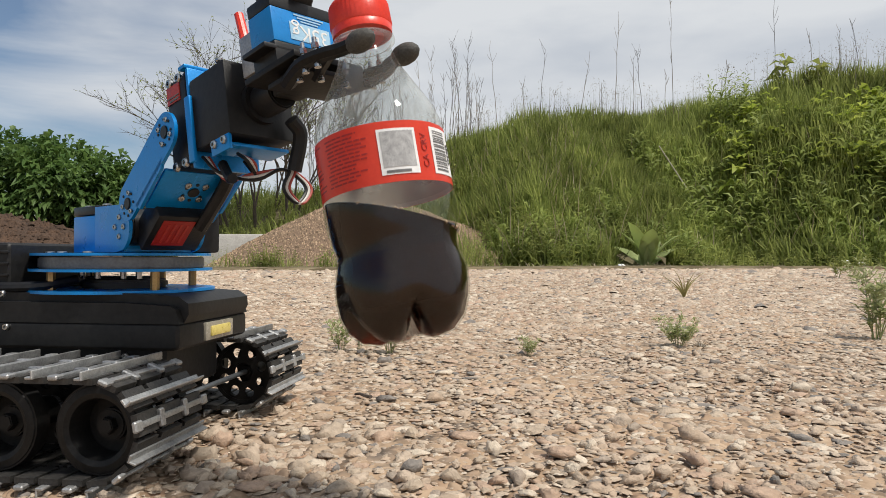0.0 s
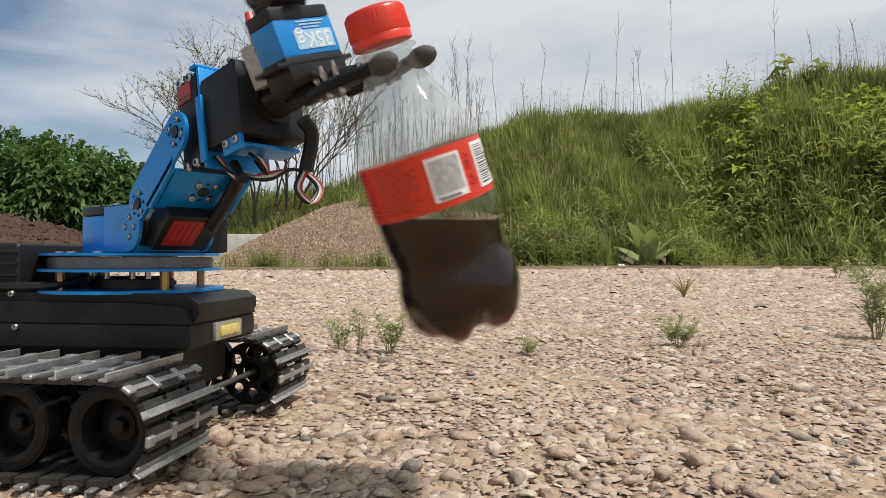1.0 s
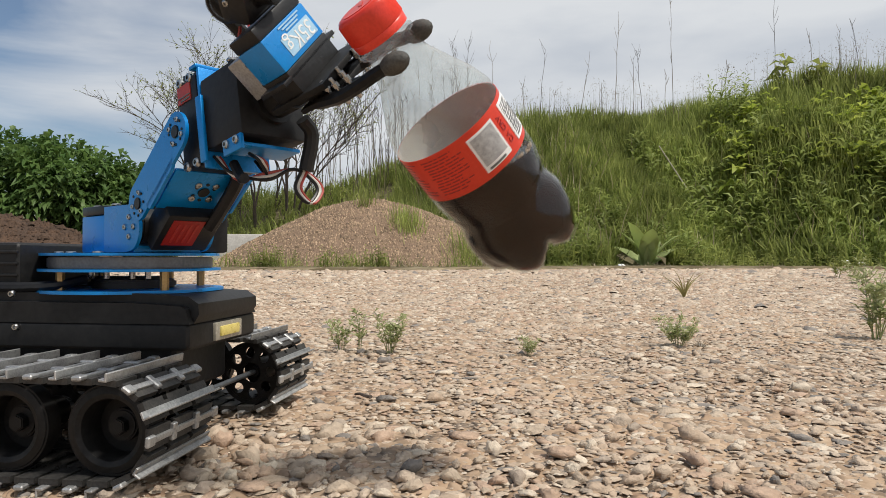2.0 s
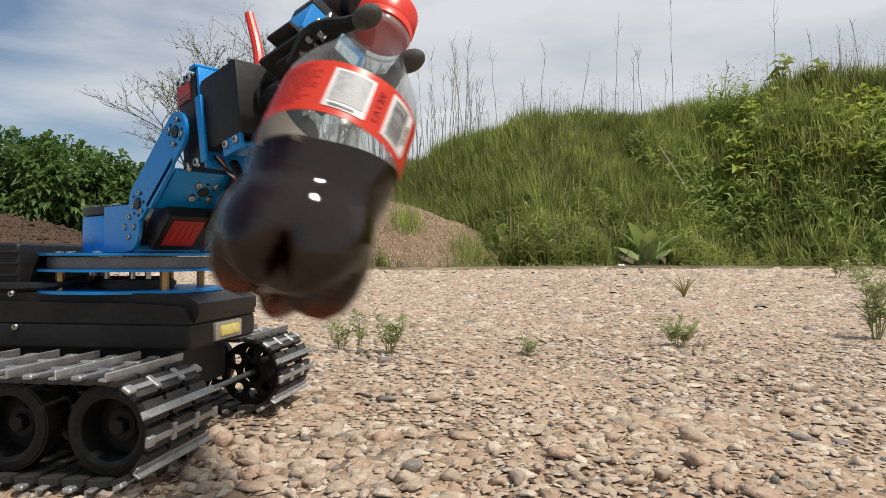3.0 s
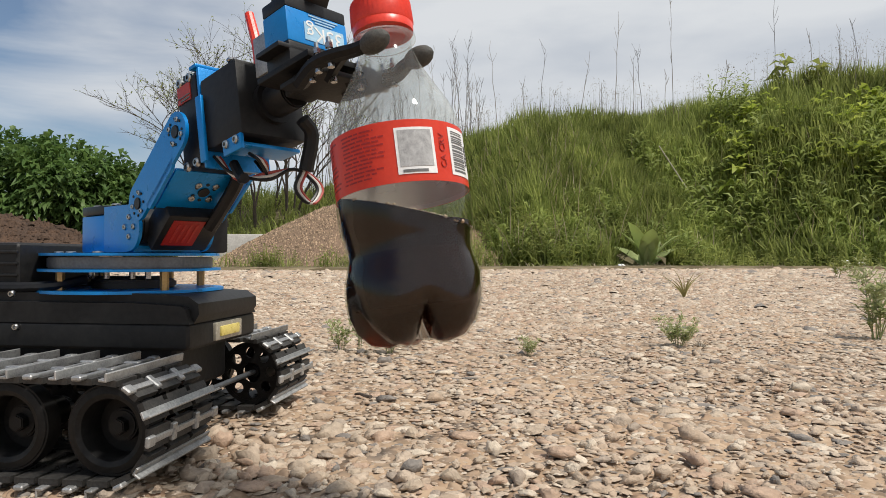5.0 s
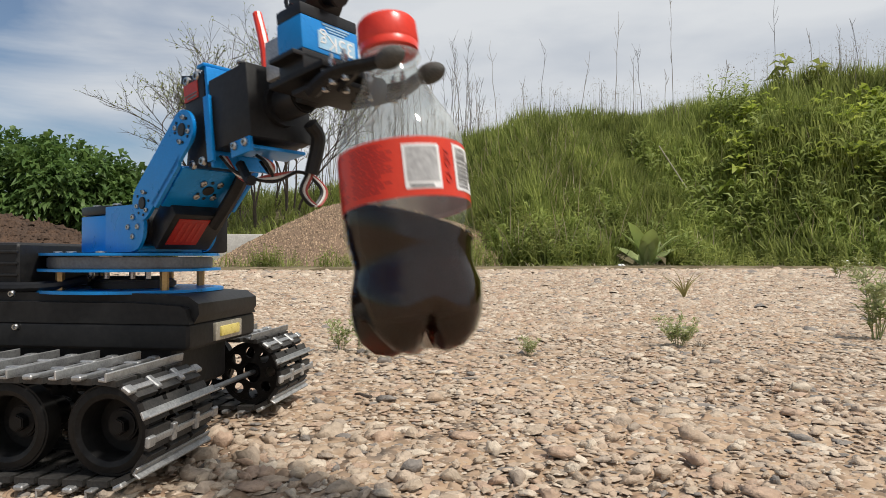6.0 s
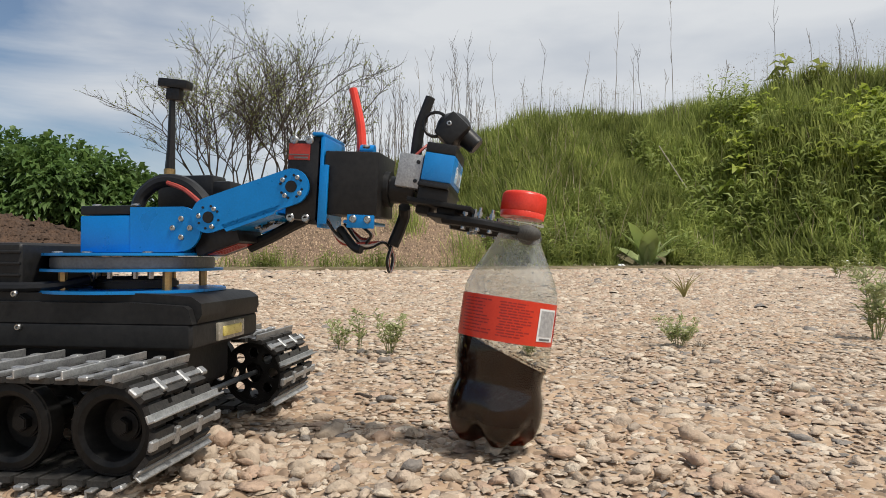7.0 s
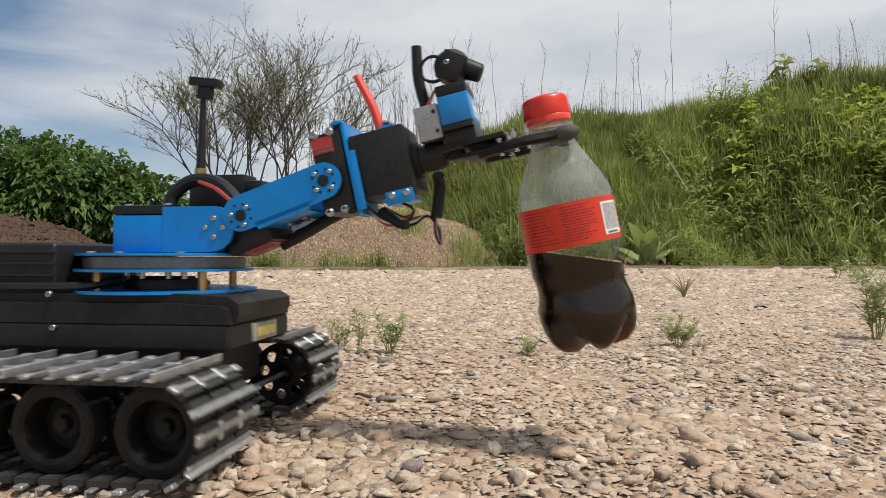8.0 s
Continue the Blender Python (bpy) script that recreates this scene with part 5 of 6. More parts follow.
def build_upper_arm():
    """Between shoulder and elbow; x runs along the link."""
    bm = bmesh.new()
    bm_box(bm, (0.034, 2 * HALF - 0.003, 0.0022), (0.050, 0, -0.0120), bevel=0.0006)
    arm = part("upper_arm", bm, M_BLUE, robot, "blue anodised upper arm bracket")
    for y in (-1, 1):
        bm = bmesh.new()
        bm_plate(bm, stadium(0.0225, 0.0015, LINK, 0.0, 0.0122, 0.0122, 12), 0.0022)
        bm_plate(bm, [(0.032, -0.0135), (0.068, -0.0135), (0.074, -0.009), (0.030, -0.008)], 0.0022)
        plate = part("side_plate", bm, M_BLUE, arm, "blue side plate with rounded ends", at=pose(0, y * (HALF + 0.0012), 0))
        for cx, n, r in ((LINK, 4, 0.0075), (0.0225, 3, 0.007)):
            screws([(cx + r * math.cos(2 * math.pi * q / n + 0.6), y * 0.0016, r * math.sin(2 * math.pi * q / n + 0.6)) for q in range(n)], "Y", 0.0017, 0.0016, plate)
            bm = bmesh.new()
            bm_cyl(bm, 0.0040, 0.0014, (cx, y * 0.0013, 0), "Y", 20, bevel=0.0003)
            for q in range(8):
                b = 2 * math.pi * q / 8 + 0.2
                bm_cyl(bm, 0.0009, 0.0012, (cx + 0.0078 * math.cos(b), y * 0.0010, 0.0078 * math.sin(b)), "Y", 8)
            part("horn", bm, M_BLACK, plate, "dark servo horn")
    bm = bmesh.new()
    bm_box(bm, (0.034, 0.039, 0.018), (0.018, 0, -0.0125), bevel=0.0014)
    bm_cyl(bm, 0.0125, 0.046, (0.0, 0, 0.0), "Y", 24, bevel=0.001)
    servo = part("shoulder_servo", bm, M_BLACK, arm, "black servo case with printed sticker")
    bm = bmesh.new()
    bm_box(bm, (0.024, 0.022, 0.0006), (0.019, -0.004, -0.0217))
    part("sticker", bm, M_INK, servo, "dark red servo sticker")
    bm = bmesh.new()
    for q in range(4):
        bm_box(bm, (0.018, 0.0016, 0.0005), (0.019, -0.010 + 0.0042 * q, -0.0221))
    part("print", bm, M_SERVORED, servo, "bars of brighter red print")
    bm = bmesh.new()
    bm_cyl(bm, 0.0038, 0.0012, (0.050, 0, -0.0134), "Z", 20)
    part("horn", bm, M_BLACK, arm, "dark servo horn in the cross plate")
    bm = bmesh.new()
    bm_tube(bm, smooth_path([(0.026, 0.012, -0.022), (0.045, 0.014, -0.020), (0.062, 0.016, -0.017), (0.078, 0.014, -0.016)], 5), 0.0046, 10)
    part("cable_sleeve", bm, M_BLACK, arm, "black cable sleeve below the arm")
    screws([(0.050 + 0.0085 * math.cos(b), 0.0085 * math.sin(b), -0.0136) for b in (0.785, 2.356, 3.927, 5.498)], "Z", 0.0023, 0.0016, arm)
    # no holes are cut: raised black discs paint in their inner shade
    bm = bmesh.new()
    for q in range(6):
        b = q * math.pi / 3
        bm_cyl(bm, 0.0012, 0.0008, (0.050 + 0.0070 * math.cos(b), 0.0070 * math.sin(b), -0.0133), "Z", 8)
    bm_cyl(bm, 0.0015, 0.0008, (0.060, 0.016, -0.0133), "Z", 8)
    part("bolt_hole_shade", bm, M_BLACK, arm, "black discs that paint in the shade of bolt holes")
    return arm


def build_forearm():
    """From the elbow to the wrist; x runs towards the gripper."""
    bm = bmesh.new()
    bm_box(bm, (0.022, 0.044, 0.054), (0.0135, 0, 0.0055), bevel=0.0012)
    bm_box(bm, (0.006, 0.040, 0.060), (0.0215, 0, 0.0055), bevel=0.001)
    arm = part("forearm", bm, M_BLACK, robot, "black elbow servo case")
    bm = bmesh.new()
    bm_box(bm, (0.0150, 0.0006, 0.0110), (0.0108, -0.0223, 0.0245))
    bm_box(bm, (0.0006, 0.022, 0.0110), (0.0022, -0.004, 0.0200))
    part("sticker", bm, M_SERVORED, arm, "orange-red servo sticker")
    bm = bmesh.new()
    bm_box(bm, (0.0140, 0.0004, 0.0007), (0.0108, -0.0228, 0.0225))
    bm_box(bm, (0.0100, 0.0004, 0.0012), (0.0122, -0.0228, 0.0205))
    part("print", bm, M_GREYINK, arm, "bars of dark print")
    screws([(x, -0.0218, z) for x in (0.0065, 0.0175) for z in (-0.0205, 0.0325)], "Y", 0.0030, 0.0030, arm)
    bm = bmesh.new()
    bm_box(bm, (0.0028, 0.044, 0.062), (0.0270, 0, 0.0045), bevel=0.0008)
    bm_box(bm, (0.0080, 0.046, 0.0024), (0.0235, 0, 0.0370), bevel=0.0008)
    bm_box(bm, (0.0060, 0.0022, 0.040), (0.0300, -0.0240, -0.004), bevel=0.0006)
    part("wrist_bracket", bm, M_BLUE, arm, "blue upright bracket plate")
    bm = bmesh.new()
    bm_box(bm, (0.0380, 0.044, 0.0430), (0.0480, 0, 0.0045), bevel=0.0014)
    part("wrist_servo", bm, M_MATTE, arm, "matte black wrist servo case")
    bm = bmesh.new()
    bm_box(bm, (0.0190, 0.040, 0.0022), (0.0530, 0, -0.0215), bevel=0.0006)
    bm_box(bm, (0.0190, 0.0020, 0.0090), (0.0560, -0.0210, -0.0210), bevel=0.0006)
    part("servo_clamp", bm, M_BLUE, arm, "blue clamp bracket")
    bm = bmesh.new()
    bm_cyl(bm, 0.0042, 0.010, (0.0500, 0.008, 0.0310), "X", 14)
    part("aerial_socket", bm, M_BLUE, arm, "blue socket of the aerial")
    screws([(0.0510, -0.0225, -0.0195), (0.0610, -0.0225, -0.0195)], "Y", 0.0026, 0.0024, arm)
    screws([(0.0560, -0.0170, 0.0300)], "Z", 0.0026, 0.0022, arm)
    bm = bmesh.new()
    bm_cyl(bm, 0.0095, 0.022, (0.0780, 0, 0.0030), "X", 24, bevel=0.001)
    bm_cyl(bm, 0.0125, 0.004, (0.0690, 0, 0.0030), "X", 24)
    part("wrist_hub", bm, M_BLACK, arm, "black wrist hub")
    bm = bmesh.new()
    bm_tube(bm, smooth_path([(0.0450, 0.010, 0.0310), (0.0420, 0.012, 0.0510), (0.0345, 0.014, 0.0765)], 5), 0.0036, 10, 0.0030)
    part("aerial_sleeve", bm, M_RED, arm, "bright red rubber aerial sleeve")
    for k, (mat_w, label, off) in enumerate(((M_WIRE_W, "white wire", 0.0), (M_WIRE_R, "red wire", 0.002), (M_BLACK, "black wire", -0.002))):
        bm = bmesh.new()
        bm_tube(bm, smooth_path([(0.030, -0.016 + off, -0.020), (0.040, -0.012 + off, -0.034 - off), (0.054, 0.000, -0.037 + off), (0.064, 0.014 + off, -0.034), (0.067, 0.024 + off, -0.040),
                                 (0.068, 0.027 + off, -0.047), (0.068, 0.019 + off, -0.055), (0.068, 0.011 + off, -0.047), (0.069, 0.016 + off, -0.036)], 6), 0.0010, 6)
        bm_tube(bm, smooth_path([(0.036, 0.008 + off, -0.022), (0.050, 0.004, -0.034 + off), (0.060, -0.006 + off, -0.030), (0.054, -0.010, -0.024)], 6), 0.0010, 6)
        part("servo_wire", bm, mat_w, arm, label)
    bm = bmesh.new()
    bm_tube(bm, smooth_path([(0.0780, 0.012, -0.008), (0.0760, 0.019, -0.016), (0.0695, 0.017, -0.036)], 5), 0.0044, 10)
    part("wire_sleeve", bm, M_MATTE, arm, "black heat-shrink wire sleeve")
    bm = bmesh.new()
    bm_tube(bm, smooth_path([(0.0380, -0.010, -0.026), (0.0500, -0.014, -0.038), (0.0560, -0.016, -0.040)], 5), 0.0030, 8)
    part("wire_sleeve", bm, M_MATTE, arm, "black heat-shrink wire sleeve")
    return arm


def flat_text(name, text, size, material, parent, m, label):
    """Lettering as thin solid glyphs."""
    cu = bpy.data.curves.new(name, "FONT")
    cu.body, cu.size, cu.extrude, cu.align_x, cu.align_y = text, size, 0.0001, "CENTER", "CENTER"
    tmp = bpy.data.objects.new(name, cu)
    me = bpy.data.meshes.new_from_object(tmp)
    bpy.data.objects.remove(tmp)
    me.materials.clear()
    me.materials.append(material)
    ob = new(name, me)
    ob.parent = parent
    ob.matrix_basis = m
    return tagged(ob, label)


def build_gripper():
    """Turns about its x axis; the claws meet at REACH."""
    bm = bmesh.new()
    bm_box(bm, (0.044, 0.046, 0.0035), (0.100, 0, -0.0010), bevel=0.0008)
    bm_box(bm, (0.030, 0.040, 0.0030), (0.108, 0, -0.0085), bevel=0.0008)
    bm_box(bm, (0.012, 0.030, 0.0080), (0.104, 0, -0.0045), bevel=0.0008)
    bm_box(bm, (0.010, 0.018, 0.016), (0.0870, 0, 0.0000), bevel=0.0015)
    grip = part("gripper", bm, M_WHEEL, robot, "black gripper base plates")
    bm = bmesh.new()
    bm_box(bm, (0.0165, 0.030, 0.0230), (0.0862, 0, 0.0215), bevel=0.0006)
    bracket = part("spacer_bracket", bm, M_ALU, grip, "plain silver aluminium bracket", at=pose(-0.0118, 0, -0.0025))
    # two black discs stand for the shade inside uncut holes
    bm = bmesh.new()
    for z in (0.015, 0.028):
        bm_cyl(bm, 0.0014, 0.0006, (0.0915, -0.0152, z), "Y", 10)
    part("bolt_hole_shade", bm, M_BLACK, bracket, "black discs that paint in the shade of bolt holes")
    bm = bmesh.new()
    bm_box(bm, (0.0205, 0.0410, 0.0135), (0.1060, 0, 0.0090), bevel=0.0010)
    bm_box(bm, (0.0205, 0.0540, 0.0026), (0.1060, 0, 0.0120), bevel=0.0006)
    servo = part("grip_servo", bm, M_BLACK, grip, "black gripper servo base", at=pose(-0.0115, 0, -0.0022))
    bm = bmesh.new()
    bm_box(bm, (0.0205, 0.0410, 0.0190), (0.1060, 0, 0.0252), bevel=0.0010)
    part("servo_case", bm, M_SERVOBLUE, servo, "blue servo case with printed rating")
    bm = bmesh.new()
    bm_box(bm, (0.0205, 0.0410, 0.0070), (0.1060, 0, 0.0382), bevel=0.0012)
    part("servo_cap", bm, M_BLACK, servo, "black servo cap")
    bm = bmesh.new()
    bm_box(bm, (0.0003, 0.0270, 0.0100), (0.11645, 0.004, 0.0235))
    part("print_field", bm, M_SKYPRINT, servo, "pale blue printed field")
    face = Matrix(((0, 0, 1, 0.11670), (-1, 0, 0, 0.004), (0, -1, 0, 0.0235), (0, 0, 0, 1)))
    flat_text("rating_print", "35Kg", 0.0118, M_WHITE, servo, face, "white rating print")
    bm = bmesh.new()
    for k in range(3):
        bm_box(bm, (0.0003, 0.020 - 0.004 * k, 0.0008), (0.11650, 0.004, 0.0330 - 0.0016 * k))
    part("small_print", bm, M_SKYPRINT, servo, "small bars of pale print")
    for s in (-1, 1):
        bm = bmesh.new()
        out = smooth_path([(0.104, s * 0.015, -0.0022), (0.126, s * 0.0225, -0.0022), (0.138, s * 0.0215, -0.0022), (0.148, s * 0.0170, -0.0022), (0.157, s * 0.0150, -0.0022)], 5)
        bm_tube(bm, out, 0.0044, 8, 0.0040)
        bm_tube(bm, [Vector((0.116, s * 0.006, -0.0022)), Vector((0.130, s * 0.0130, -0.0022)), Vector((0.142, s * 0.0180, -0.0022))], 0.0030, 6)
        bmesh.ops.scale(bm, vec=(1, 1, 0.82), verts=bm.verts)
        claw = part("claw", bm, M_WHEEL, grip, "curved black plastic gripper claw", at=pose(0, 0, -0.0075))
        bm = bmesh.new()
        bm_ball(bm, 0.0056, (0.1600, s * 0.0150, -0.0020), (1.6, 1.0, 0.95), 16)
        part("claw_tip", bm, M_GREYCAP, claw, "dusty grey rubber tip")
        bm = bmesh.new()
        bm_cyl(bm, 0.0019, 0.0026, (0, 0, 0.0042), "Z", 6)
        bm_cyl(bm, 0.0011, 0.0150, (0, 0, 0.0010), "Z", 8)
        bm_cyl(bm, 0.0018, 0.0020, (0, 0, -0.0058), "Z", 10)
        bolt = to_mesh("bolt", bm, M_STEEL)
        for x, y in ((0.118, 0.0185), (0.128, 0.0225), (0.136, 0.0215), (0.123, 0.009)):
            ob = new("bolt", bolt)
            ob.parent = claw
            ob.location = (x, s * y, 0)
    bm = bmesh.new()
    bm_ball(bm, 0.0125, (0.1085, 0, 0.0540), (1.0, 1.05, 0.95), 20)
    bm_box(bm, (0.017, 0.026, 0.020), (0.1090, 0, 0.0520), pose(0, 0, 0, 0, 35), bevel=0.003)
    bm_box(bm, (0.006, 0.020, 0.007), (0.1090, 0, 0.0440), bevel=0.0015)
    t = bmesh.new()
    bm_cyl(t, 0.0072, 0.012, (0, 0, 0.006), "Z", 24, r2=0.0062, bevel=0.0006)
    bm_take(bm, t, Matrix.Translation((0.1165, 0, 0.0510)) @ pose(0, 0, 0, 0, 122))
    cam_part = part("video_camera", bm, M_BLACK, grip, "small round black video camera", at=pose(-0.0120, 0, 0.0002))
    bm = bmesh.new()
    bm_tube(bm, [(0.0045 * 1.9 * math.cos(a) + 0.0965, -0.006, 0.0085 * math.sin(a) + 0.0545) for a in np.linspace(0.2, 5.8, 18)], 0.0012, 6)
    part("cable_loop", bm, M_BLACK, cam_part, "looped black cable")
    bm = bmesh.new()
    screw(bm, (0.1070, -0.0128, 0.0550), "Y", 0.0018, 0.0014)
    part("screw", bm, M_STEEL, cam_part)
    bm = bmesh.new()
    bm_tube(bm, smooth_path([(0.0850, 0.004, 0.0310), (0.0840, 0.004, 0.0520), (0.0875, 0.004, 0.0740)], 5), 0.0042, 10, 0.0036)
    part("aerial_stub", bm, M_MATTE, grip, "black taped aerial stub", at=pose(-0.0125, 0, 0.0015))
    bm = bmesh.new()
    bm_tube(bm, smooth_path([(0.0930, -0.004, 0.046), (0.0900, -0.010, 0.040), (0.0840, -0.012, 0.030), (0.0810, -0.012, 0.012)], 5), 0.0010, 6)
    part("camera_wire", bm, M_WIRE_R, grip, "thin red wire", at=pose(-0.010, 0, -0.0040))
    return grip


turret = build_turret()
upper_arm = build_upper_arm()
forearm = build_forearm()
gripper = build_gripper()

# ---- the bottle in the gripper ----
PROFILE = ((0.0105, 0.000), (0.0122, -0.0010), (0.0155, -0.0015), (0.0155, -0.0028), (0.0128, -0.0036), (0.0132, -0.0085), (0.0160, -0.0165), (0.0215, -0.0270), (0.0272, -0.0375),
           (0.0304, -0.0460), (0.0310, -0.0485), (0.0310, -0.0780), (0.0316, -0.0830), (0.0315, -0.0930), (0.0297, -0.1020), (0.0288, -0.1070), (0.0300, -0.1130), (0.0318, -0.1190),
           (0.0323, -0.1270), (0.0316, -0.1350), (0.0290, -0.1425), (0.0235, -0.1480), (0.0150, -0.1500), (0.0080, -0.1480))


def bottle_rings(shrink, top, seg=60):
    """Rings of the bottle below a height; five feet are pressed into its bottom."""
    rings = []
    for r, z in PROFILE:
        if z > top + 1e-6:
            continue
        row = []
        for k in range(seg):
            a = 2 * math.pi * k / seg
            deep = max(0.0, min(1.0, (-0.1200 - z) / 0.028))
            lobe = abs(math.cos(2.5 * a)) ** 0.8
            rr = max(0.001, r - shrink) * (1 - 0.13 * deep * (1 - lobe))
            zz = z + 0.0135 * deep * deep * (1 - lobe) + (shrink if deep else 0)
            row.append((rr * math.cos(a), rr * math.sin(a), zz))
        rings.append(row)
    return rings


def arc_patch(bm, r, a0, a1, z0, z1, n=10, thick=0.0003):
    lo = []
    for rr in (r, r + thick):
        for z in (z0, z1):
            lo.append([bm.verts.new((rr * math.cos(radians(a)), rr * math.sin(radians(a)), z)) for a in np.linspace(a0, a1, n)])
    for p, q in ((0, 1), (2, 3), (0, 2), (1, 3)):
        for k in range(n - 1):
            bm.faces.new((lo[p][k], lo[p][k + 1], lo[q][k + 1], lo[q][k]))
    for k in (0, n - 1):
        bm.faces.new((lo[0][k], lo[1][k], lo[3][k], lo[2][k]))
    bmesh.ops.recalc_face_normals(bm, faces=bm.faces)


def build_bottle():
    bottle = tagged(new("soda_bottle"), "clear plastic bottle half full of dark cola, red cap and label", "bottle")
    bm = bmesh.new()
    skin(bm, bottle_rings(0.0, 1.0))
    part("shell", bm, M_PET, bottle, "clear plastic bottle wall", smooth=50)
    bm = bmesh.new()
    t = bmesh.new()
    n = 84
    rows = []
    for z, r in ((0.0010, 0.0147), (0.0045, 0.0150), (0.0050, 0.0146), (0.0056, 0.0149), (0.0160, 0.0145), (0.0178, 0.0136), (0.0184, 0.0118)):
        rib = 0.0005 if 0.005 < z < 0.017 else 0.0
        rows.append([((r + rib * (1 if k % 2 else -1)) * math.cos(2 * math.pi * k / n), (r + rib * (1 if k % 2 else -1)) * math.sin(2 * math.pi * k / n), z) for k in range(n)])
    skin(t, rows[::-1], close_top=True)
    bm_take(bm, t, Matrix())
    cap = part("cap", bm, M_RED, bottle, "ribbed bright red screw cap", smooth=60)
    bm = bmesh.new()
    bm_cyl(bm, 0.0105, 0.0004, (0, 0, 0.0185), "Z", 32)
    part("cap_disc", bm, M_RED, cap)
    bm = bmesh.new()
    bm_plate(bm, [(-0.004, -0.0035), (0.0005, -0.003), (0.004, 0.004), (0.0, 0.002)], 0.0003, Matrix.Translation((0, 0, 0.0188)) @ pose(0, 0, 0, 90))
    part("cap_mark", bm, M_LABEL, cap, "faint moulded mark")
    bm = bmesh.new()
    skin(bm, [[((r) * math.cos(2 * math.pi * k / 64), r * math.sin(2 * math.pi * k / 64), z) for k in range(64)] for r, z in ((0.03112, -0.0492), (0.03142, -0.0492), (0.03142, -0.0768), (0.03112, -0.0768))], close_bottom=False)
    label = part("label_film", bm, M_LABEL, bottle, "red wrap-around film label", at=pose(0, 0, -0.004), smooth=50)
    bm = bmesh.new()
    skin(bm, [[(r * math.cos(2 * math.pi * k / 64), r * math.sin(2 * math.pi * k / 64), z) for k in range(64)] for r, z in ((0.03104, -0.0493), (0.03109, -0.0493), (0.03109, -0.0767), (0.03104, -0.0767), (0.03104, -0.0493))], close_bottom=False)
    part("label_lining", bm, M_LINING, label, "pale unprinted inner side of the label", smooth=50)
    R = 0.03145
    bm = bmesh.new()
    arc_patch(bm, R, -48, -16, -0.0735, -0.0528)
    part("white_square", bm, M_WHITE, label, "plain white printed square")
    bm = bmesh.new()
    arc_patch(bm, R + 0.0004, -44, -24, -0.0728, -0.0716, 6, 0.0001)
    part("print_bar", bm, M_GREYINK, label, "bar of grey print")
    bm = bmesh.new()
    arc_patch(bm, R, 0, 30, -0.0735, -0.0515)
    part("white_panel", bm, M_WHITE, label, "white barcode panel")
    r = random.Random(4)
    bm = bmesh.new()
    z = -0.0532
    while z > -0.0722:
        h = r.choice((0.0004, 0.0006, 0.0009))
        arc_patch(bm, R + 0.0004, 3, 21, z - h, z, 6, 0.0001)
        z -= h + r.choice((0.0004, 0.0006, 0.0008))
    part("barcode_bars", bm, M_GREYINK, label, "dark bars of the barcode")
    bm = bmesh.new()
    arc_patch(bm, R + 0.0004, -45.5, -18.5, -0.0702, -0.0540, 8, 0.0001)
    part("grey_field", bm, M_FIELD, label, "plain grey printed field")
    for a0, a1, rows in ((-98, -56, 13), (-150, -104, 11), (-200, -156, 12)):
        for k in range(rows):
            bm = bmesh.new()
            z = -0.0516 - (0.0228 / rows) * k
            a, end = a0 + r.uniform(0, 3), a1 - r.uniform(0, 14)
            while a < end:
                b = min(end, a + r.uniform(3, 11))
                arc_patch(bm, R, a, b, z - 0.00072, z, 4, 0.0001)
                a = b + r.uniform(0.8, 1.8)
            part("print_line", bm, M_INK, label)
    for deg, text, size, name, label_text in ((-8, "CA CRV", 0.0044, "label_print", "dark upright print"), (25.5, "495480", 0.0034, "barcode_digits", "small dark digits under the barcode")):
        a = radians(deg)
        er, et = Vector((math.cos(a), math.sin(a), 0)), Vector((-math.sin(a), math.cos(a), 0))
        rad = 0.0319 if deg > 0 else 0.0317
        tm = Matrix(((0, -et.x, er.x, er.x * rad), (0, -et.y, er.y, er.y * rad), (1, 0, 0, -0.0630), (0, 0, 0, 1)))
        flat_text(name, text, size, M_GREYINK if deg > 0 else M_INK, label, tm, label_text)
    bm = bmesh.new()
    low = bottle_rings(0.0007, -0.1020)
    skin(bm, low, close_top=True)
    part("cola", bm, M_COLA, bottle, "dark brown cola in the bottle's foot", smooth=50)
    bm = bmesh.new()
    n = 48
    rows = []
    for r_, f in ((0.0306, None), (0.0302, -0.0965), (0.0287, -0.1020), (0.0278, -0.1200)):
        rows.append([(r_ * math.cos(2 * math.pi * k / n), r_ * math.sin(2 * math.pi * k / n), -0.0885 - math.tan(radians(19)) * r_ * math.cos(2 * math.pi * k / n) if f is None else f) for k in range(n)])
    skin(bm, rows, close_top=True)
    wave = part("cola_wave", bm, M_COLA, bottle, "sloshing brown cola surface", smooth=30)
    bm = bmesh.new()
    for k in range(150):
        a, rr = r.uniform(0, 6.283), 0.0300 - abs(r.gauss(0, 0.0022))
        z = -0.0885 - math.tan(radians(19)) * rr * math.cos(a) + r.uniform(-0.0003, 0.0006)
        bm_ball(bm, r.uniform(0.0004, 0.0012), (rr * math.cos(a), rr * math.sin(a), z), (1, 1, 0.8), 6)
    tagged(part("foam", bm, M_FOAM, wave, "pale brown foam bubbles along the surface", smooth=60), kind="stuff")
    bm = bmesh.new()
    r_, k_ = 0.0278, math.tan(radians(52))
    arc = [radians(a) for a in np.linspace(-90, 90, 25)]
    lo = [bm.verts.new((r_ * math.cos(a), r_ * math.sin(a), 0)) for a in arc]
